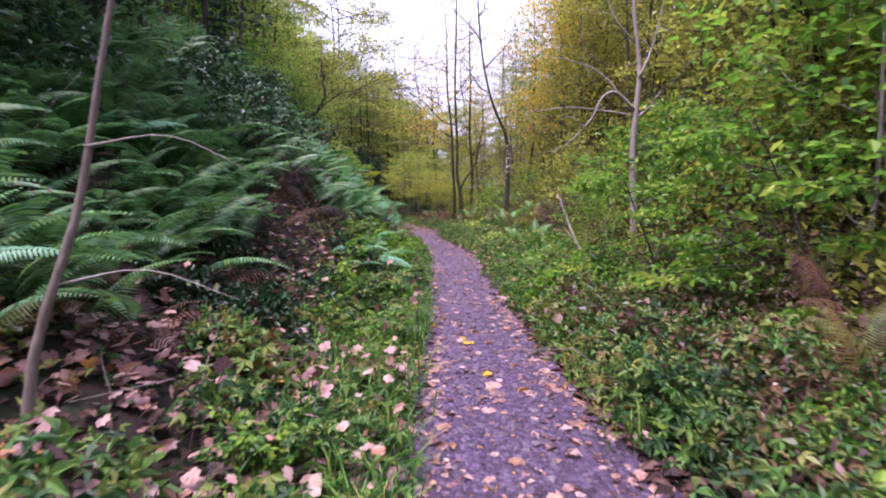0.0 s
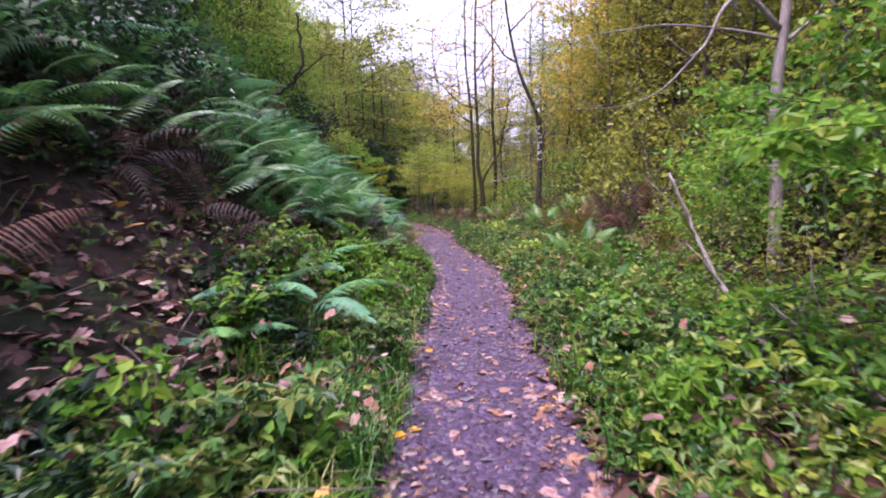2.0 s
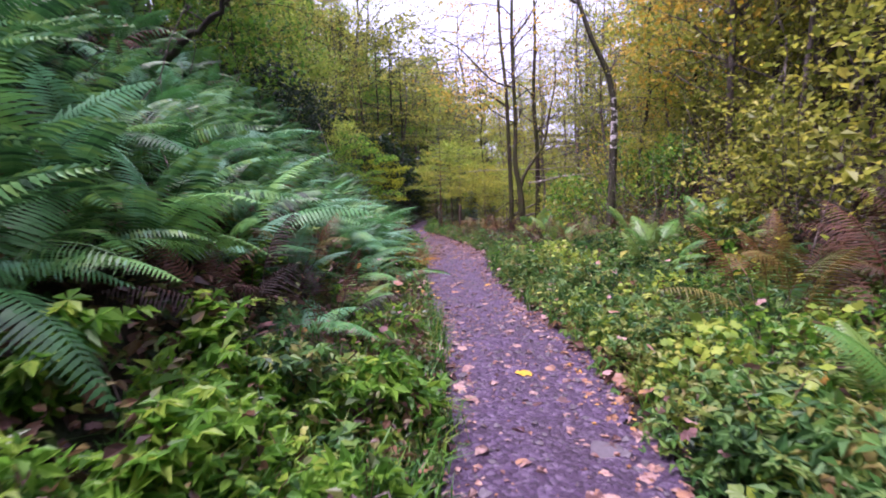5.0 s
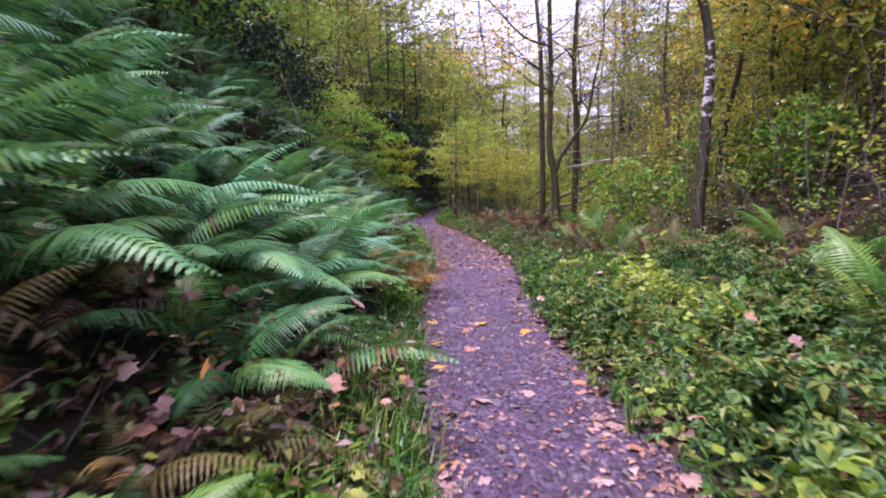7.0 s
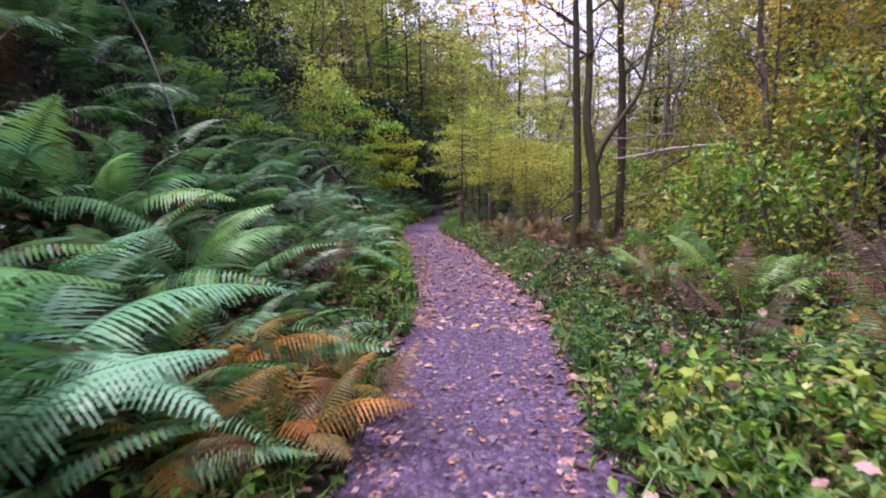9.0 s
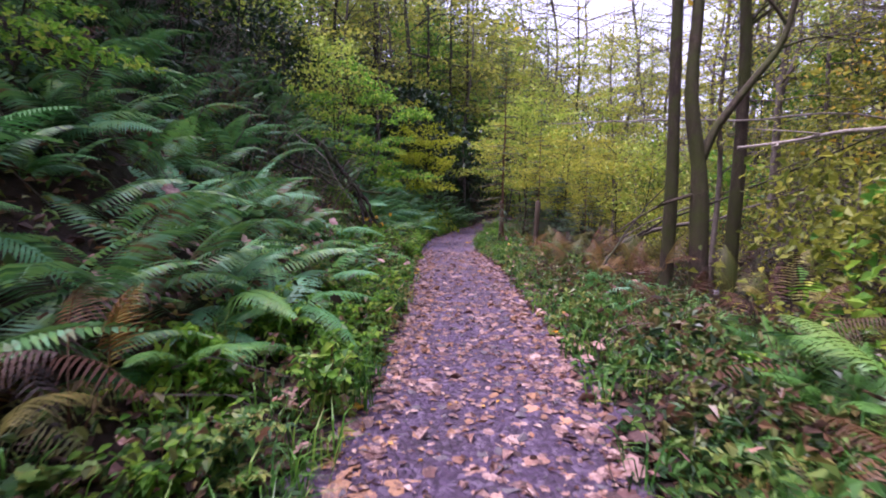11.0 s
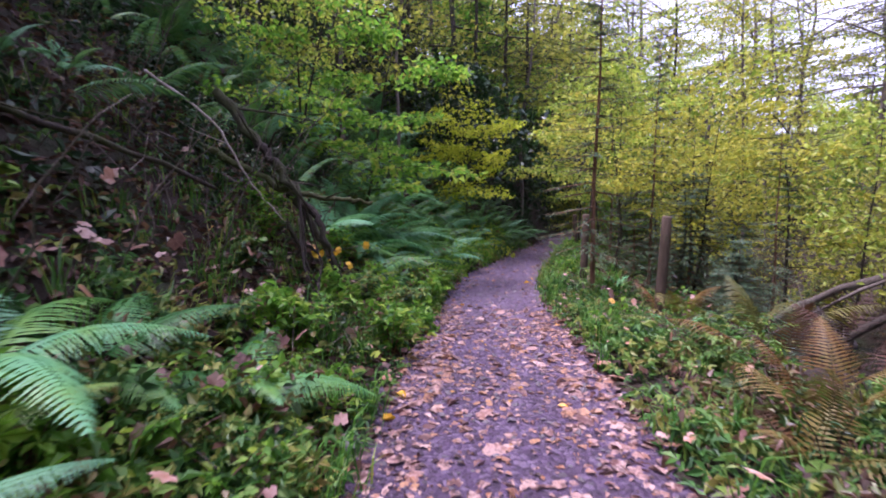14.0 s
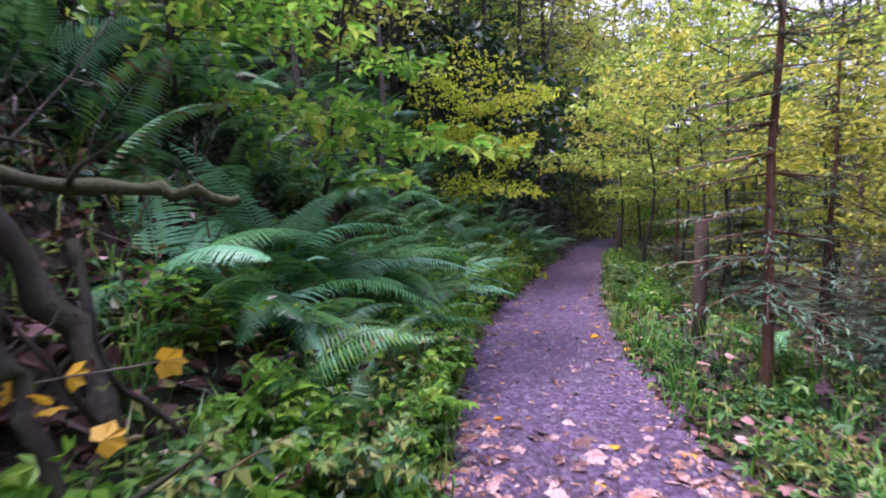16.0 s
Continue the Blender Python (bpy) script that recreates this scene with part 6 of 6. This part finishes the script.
def mounds(name, groups, leaf, mat, shape, label, category, per=70, flat=0.6, single=False):
    """Leafy clumps: leaves over the domes, with shaded gaps between; single ones are plants of their own."""
    P, S = [], []
    for n, y0, y1, lo, hi, right, r0, r1, h0, h1 in groups:
        c = strewn(n, y0, y1, lo, hi, right)
        for p in c:
            u = R.rand()
            r, h = r0 + (r1 - r0) * u, (h0 + (h1 - h0) * u) * (0.75 + 0.5 * R.rand())
            m = int(per * (0.6 + 0.8 * R.rand()) * (r / r0) ** 1.3)
            d = R.normal(size=(m, 3))
            d[:, 2] = np.abs(d[:, 2])
            d /= np.linalg.norm(d, axis=1)[:, None]
            d *= (0.55 + 0.5 * R.rand(m) ** 0.6)[:, None]
            q = p + d * np.array([r * (0.8 + 0.4 * R.rand()), r * (0.8 + 0.4 * R.rand()), h])
            q[:, 2] += ground_z(q[:, 0], q[:, 1]) - p[2]
            size = leaf * (0.75 + 0.5 * R.rand()) * (0.6 + 0.8 * R.rand(m))
            if single:
                stems = Build()
                for e in (q - p)[::7]:
                    stems.tube([(0, 0, -0.03), e * (0.45, 0.45, 0.7), e], [0.004, 0.003, 0.0015], 3)
                ob = tagged(new(name, stems.mesh(name, BARK_RED)), label, category, "leafy clumps on the verges")
                ob.matrix_basis = Matrix.Translation(p)
                part("foliage", leaf_mesh("foliage", q - p, size, mat, flat=flat, shape=shape, droop=0.3), ob)
                continue
            P.append(q)
            S.append(size)
    if single:
        return
    P, S = np.concatenate(P), np.concatenate(S)
    tagged(new(name, leaf_mesh(name, P, S, mat, flat=flat, shape=shape, droop=0.3)), label, category, kind="stuff")


mounds("bramble_thicket", [(80, 1, 13, 0.25, 1.7, True, 0.2, 0.4, 0.2, 0.5), (60, 12, 22, 0.3, 2.8, True, 0.2, 0.4, 0.2, 0.5), (28, 21, 40, 0.25, 2.4, True, 0.2, 0.35, 0.15, 0.4),
                           (34, 1.5, 7.0, 0.25, 1.3, False, 0.18, 0.35, 0.15, 0.4), (20, 24, 27.6, 0.25, 1.3, False, 0.18, 0.32, 0.15, 0.4), (44, 30.6, 40, 0.25, 1.7, False, 0.18, 0.35, 0.15, 0.45)], 0.068, LEAF_HERB, "trefoil",
       "knee-high green bramble clumps along the verges", "brambles", 84)
mounds("nettle_clump", [(9, 1, 6, 0.3, 2.6, True, 0.2, 0.4, 0.25, 0.5), (26, 6, 13, 0.2, 2.6, True, 0.22, 0.4, 0.25, 0.6), (30, 12, 22, 0.3, 3.0, True, 0.22, 0.4, 0.25, 0.6), (12, 5, 7.2, 0.2, 1.0, False, 0.18, 0.32, 0.2, 0.4), (16, 9.5, 13, 0.2, 1.0, False, 0.18, 0.32, 0.2, 0.5), (26, 30.6, 42, 0.2, 1.6, False, 0.22, 0.4, 0.25, 0.6), (18, 22, 42, 0.25, 2.2, True, 0.16, 0.3, 0.2, 0.4)],
       0.062, LEAF_GREEN, "oval", "clump of fresh green nettles beside the path", "nettles", 90, single=True)
mounds("leafy_plant", [(46, 12, 19.5, 0.25, 2.4, True, 0.18, 0.36, 0.25, 0.55), (14, 6, 12, 0.3, 2.6, True, 0.16, 0.3, 0.2, 0.45)], 0.075, LEAF_LIME, "lobed",
       "yellow-green lobed leafy plant crowding the verge", "plant", 60, single=True)
mounds("herb_clump", [(9, 12.3, 14.6, 0.25, 1.0, False, 0.16, 0.28, 0.2, 0.4), (24, 32, 41, 0.15, 1.3, False, 0.2, 0.38, 0.3, 0.65), (12, 29.4, 32, 0.12, 0.6, False, 0.13, 0.22, 0.15, 0.3), (14, 9, 13, 0.2, 1.0, False, 0.15, 0.28, 0.2, 0.4), (26, 21.5, 38, 0.25, 0.9, False, 0.15, 0.28, 0.2, 0.42), (10, 4, 9, 0.4, 2.4, True, 0.15, 0.28, 0.2, 0.45)], 0.075, LEAF_HAZEL, "trefoil",
       "fresh green herb with three-part leaves beside the path", "plant", 70, single=True)
mounds("slope_thicket", [(44, 0.5, 7, 0.4, 2.6, True, 0.25, 0.45, 0.25, 0.55), (40, 21, 29, 0.5, 2.6, True, 0.22, 0.4, 0.2, 0.45), (10, 12, 15, 0.2, 1.2, False, 0.2, 0.35, 0.2, 0.45), (60, 1, 13, 1.9, 5.5, True, 0.4, 0.8, 0.45, 1.1), (60, 12, 25, 2.8, 6.5, True, 0.4, 0.8, 0.4, 1.0), (50, 25, 46, 5.4, 9.5, True, 0.4, 0.8, 0.4, 0.9)], 0.06, LEAF_BRAMBLE, "oval",
       "waist-high bramble thicket on the slope, green turning russet", "brambles", 130)
mounds("olive_thicket", [(46, 1, 13, 2.4, 6.0, True, 0.4, 0.8, 0.6, 1.4), (44, 12, 25, 3.2, 7.0, True, 0.4, 0.8, 0.5, 1.3), (40, 24, 46, 5.6, 10, True, 0.4, 0.8, 0.5, 1.2)], 0.075, LEAF_OLIVE, "small",
       "thicket of small olive-yellow leaves at the foot of the slope", "thicket", 170)
mounds("dark_thicket", [(20, 4.6, 9, 0.9, 2.6, False, 0.22, 0.42, 0.2, 0.45), (40, 2, 24, 2.2, 5.5, False, 0.35, 0.7, 0.3, 0.7), (40, 24, 31, 2.2, 5.0, False, 0.3, 0.6, 0.25, 0.6), (36, 30, 48, 2.0, 6.0, False, 0.35, 0.7, 0.3, 0.8), (26, 41, 56, 0.4, 3.0, False, 0.35, 0.7, 0.4, 1.0)], 0.075, LEAF_DARK, "oval",
       "dark evergreen ivy and bramble on the shaded bank", "ivy", 120)


def bracken(mat, label, count, fine, slim, curl):
    """Bracken: upright stalks that carry broad triangular fronds bent outwards."""
    meshes = [frond_mesh("frond", mat, 0.7 * (0.85 + 0.3 * R.rand()), 20, fine, 0.42, 0.3, slim, curl) for _ in range(3)]
    root = new("bracken")
    tagged(root, label, "bracken")
    for i in range(count):
        a = 6.283 * (i + 0.7 * R.rand()) / count
        h = 0.35 + 0.4 * R.rand()
        top = (0.22 * math.cos(a), 0.22 * math.sin(a), h)
        b = Build()
        b.tube([(0.02 * math.cos(a), 0.02 * math.sin(a), -0.05), (top[0] * 0.4, top[1] * 0.4, h * 0.6), top], [0.006, 0.005, 0.004], 4)
        stalk = part("stalk", b.mesh("stalk", FERN_BROWN), root)
        part("frond", meshes[i % 3], stalk, "", pose(top[0], top[1], top[2], R.normal() * 25, -10 - 55 * R.rand(), math.degrees(a) + R.normal() * 25))
    return root


BRACKEN = [bracken(FERN_LIGHT, "tall light green bracken with broad fronds on upright stalks", 6, True, 0.6, 0.2),
           bracken(FERN_GOLD, "tall bracken fading to gold on upright stalks", 6, True, 0.38, 0.4),
           bracken(FERN_BROWN, "tall withered rust-brown bracken", 6, True, 0.36, 0.7)]
place(BRACKEN[0], 3.9, 17.4, 0, 1.0)
place(BRACKEN[1], 3.4, 13.4, 0, 1.0)
place(BRACKEN[2], 4.4, 13.2, 0, 1.2)
for x, y, k, s in ((5.0, 13.8, 2, 1.2), (4.7, 12.6, 2, 1.0), (4.2, 14.4, 1, 1.0), (3.3, 12.0, 0, 0.8), (4.0, 10.8, 1, 0.8), (3.1, 9.6, 0, 0.7), (3.6, 16.0, 0, 0.9), (4.6, 16.4, 0, 0.9), (4.4, 18.6, 1, 0.8), (3.2, 19.2, 1, 0.8), (2.9, 20.4, 2, 0.8), (3.9, 20.2, 2, 0.9), (3.3, 21.2, 0, 0.9),
                   (2.6, 21.6, 1, 0.7), (3.1, 22.6, 0, 1.0), (2.75, 23.7, 2, 0.8), (2.3, 24.6, 2, 0.7), (3.0, 25.0, 1, 0.9), (2.3, 27.6, 1, 0.8), (1.6, 28.6, 2, 0.8), (1.3, 29.4, 1, 0.8), (1.9, 29.8, 2, 0.8), (1.5, 27.0, 1, 0.8), (1.9, 26.2, 1, 0.8), (1.2, 28.0, 1, 0.7), (2.4, 26.8, 1, 0.9), (2.0, 28.0, 1, 0.8), (0.75, 30.2, 1, 0.6), (0.3, 19.2, 1, 0.6), (0.15, 18.6, 1, 0.6), (-0.1, 13.4, 1, 0.7), (0.25, 13.0, 2, 0.6), (0.0, 12.2, 2, 0.7),
                   (-0.7, 20.8, 2, 0.7), (-0.6, 21.3, 1, 0.7), (-0.8, 6.6, 2, 0.8), (3.4, 3.6, 1, 0.7), (4.0, 4.4, 2, 0.8)):
    copy_at(BRACKEN[k], x, y, R.rand() * 360, s, 0.02, (R.normal() * 5, R.normal() * 5))
R = KEPT


def on_path(n, y0, y1, edge=0.0):
    y = y0 + (y1 - y0) * R.rand(n)
    l, r = path_edges(y)
    u = R.rand(n)
    if edge:
        u = np.where(R.rand(n) < edge, np.where(R.rand(n) < 0.5, u * 0.22, 1 - u * 0.22), u)
    x = l - 0.05 + (r - l + 0.1) * u
    return np.stack([x, y, path_z(x, y) + 0.024], 1)


P = np.concatenate([on_path(1600, -1, 8, 0.4), on_path(1500, 8, 16, 0.5), on_path(1900, 15, 24, 0.5), on_path(2600, 23, 31, 0.35), on_path(1500, 30, 46, 0.4)])
tagged(new("small_path_leaves", leaf_mesh("small_path_leaves", P, 0.02 + 0.035 * R.rand(len(P)), LITTER, flat=0.85, shape="oval", droop=0.25)), "small dry leaves and leaf fragments strewn over the path", "leaf litter", kind="stuff")
P = np.concatenate([on_path(3200, 0, 20), on_path(2600, 20, 34), on_path(900, 13, 20)])
b = Build()
for p in P:
    s = 0.005 + 0.032 * R.rand() ** 4
    q = R.normal(size=(6, 3)) * 0.25 + np.array([(1, 0, 0), (-1, 0, 0), (0, 1, 0), (0, -1, 0), (0, 0, 0.45), (0, 0, -0.45)])
    b.add(p - (0, 0, 0.004) + q * s, [(0, 2, 4), (2, 1, 4), (1, 3, 4), (3, 0, 4), (2, 0, 5), (1, 2, 5), (3, 1, 5), (0, 3, 5)])
tagged(new("gravel", b.mesh("gravel", STONE, False)), "small grey pebbles pressed into the path", "gravel", kind="stuff")

P = np.concatenate([on_path(1000, -1, 8, 0.45), on_path(320, 8, 16, 0.6), on_path(300, 15, 22, 0.6), on_path(2700, 21.5, 31.5, 0.35), on_path(260, 31, 44, 0.4)])
half = R.rand(len(P)) < 0.5
pb = Build()
pb.add(*leaf_sheet(P[half], 0.055 + 0.13 * R.rand(int(half.sum())) ** 2, flat=0.88, shape="lobed", droop=0.45))
pb.add(*leaf_sheet(P[~half], 0.05 + 0.07 * R.rand(int((~half).sum())) ** 1.5, flat=0.85, shape="oval", droop=0.4))
tagged(new("path_leaf_litter", pb.mesh("path_leaf_litter", LITTER_STREWN, False)), "broad dry maple leaves, pink-beige and tan, littering the path", "leaf litter", kind="stuff")


def twig_litter(n):
    b = Build()
    for right in (False, True):
        for p in strewn(n, 1, 44, 0.3, 6.0, right):
            a, ln = R.rand() * 6.28, 0.2 + 0.7 * R.rand()
            e = p + np.array([math.cos(a) * ln, math.sin(a) * ln, 0.0])
            e[2] = gz(e[0], e[1]) + 0.5 * ln * R.rand()
            m = (p + e) / 2 + R.normal(size=3) * 0.06 * ln + np.array([0, 0, 0.08 * ln])
            b.tube([p, m, e], [0.006, 0.005, 0.002], 3)
    tagged(new("twig_litter", b.mesh("twig_litter", BARK_GREY, False)), "thin dead twigs and bare stems lying on the slopes", "twigs", kind="stuff")


twig_litter(900)

# single large fallen leaves on the path
LEAF_SHAPES = []
for mat, label in ((LITTER_PATH, "dry pink-brown fallen maple leaf lying on the path"), (LITTER_PATH, "dry tan fallen leaf lying on the path"), (LITTER_GOLD, "bright yellow fallen leaf lying on the path")):
    for shape in ("lobed", "oval"):
        LEAF_SHAPES.append((leaf_mesh("fallen_leaf", [(0, 0, 0)], 0.14 if shape == "lobed" else 0.1, mat, flat=0.97, shape=shape, droop=0.35, heading=[(1, 0, 0)]), label))
for n, y0, y1 in ((84, 2.6, 9), (62, 9, 15.5), (50, 15.5, 22), (64, 22, 28.5), (36, 28.5, 35)):
    for p in on_path(n, y0, y1, 0.35):
        k = R.randint(6)
        if k > 3 and R.rand() < 0.5:
            k -= 4
        me, label = LEAF_SHAPES[k]
        ob = new("fallen_leaf", me)
        tagged(ob, label, "fallen leaf", "fallen leaves on the path")
        ob.matrix_basis = pose(p[0], p[1], p[2] - 0.002, R.normal() * 7, R.normal() * 7, R.rand() * 360) @ Matrix.Scale(0.6 + 0.7 * R.rand(), 4)


def rock(x, y, size, flatness, label):
    b = bmesh.new()
    bmesh.ops.create_icosphere(b, subdivisions=2 if size < 0.1 else 3, radius=1)
    off = Vector(R.rand(3) * 10)
    for v in b.verts:
        v.co *= 0.85 + 0.4 * noise.noise(v.co * 1.3 + off) + 0.12 * noise.noise(v.co * 4 + off)
        v.co.z *= flatness
    me = bpy.data.meshes.new("rock")
    b.to_mesh(me)
    b.free()
    me.materials.append(STONE)
    me.polygons.foreach_set("use_smooth", [True] * len(me.polygons))
    ob = tagged(new("rock", me), label, "rock")
    ob.matrix_basis = pose(x, y, gz(x, y) + size * flatness * 0.2, 0, 0, R.rand() * 360) @ Matrix.Scale(size, 4)


rock(1.95, 12.35, 0.12, 0.25, "flat grey stone embedded in the path")
rock(0.72, 18.6, 0.15, 0.14, "flat grey stone slab worn level with the path")
for k in range(70):
    y = (16.4 + 3.2 * R.rand()) if k < 26 else 4 + 28 * R.rand()
    l, r = path_edges(y)
    rock(float(l + (r - l) * (0.08 + 0.84 * R.rand())), y, 0.022 + 0.04 * R.rand() ** 2, 0.4, "rounded grey stone half sunk in the path")
for _ in range(30):
    y = 29 + 26 * R.rand()
    rock(float(path_edges(y)[1]) + 2.9 + 3 * R.rand(), y, 0.1 + 0.25 * R.rand(), 0.6, "wet grey boulder in the stream bed")
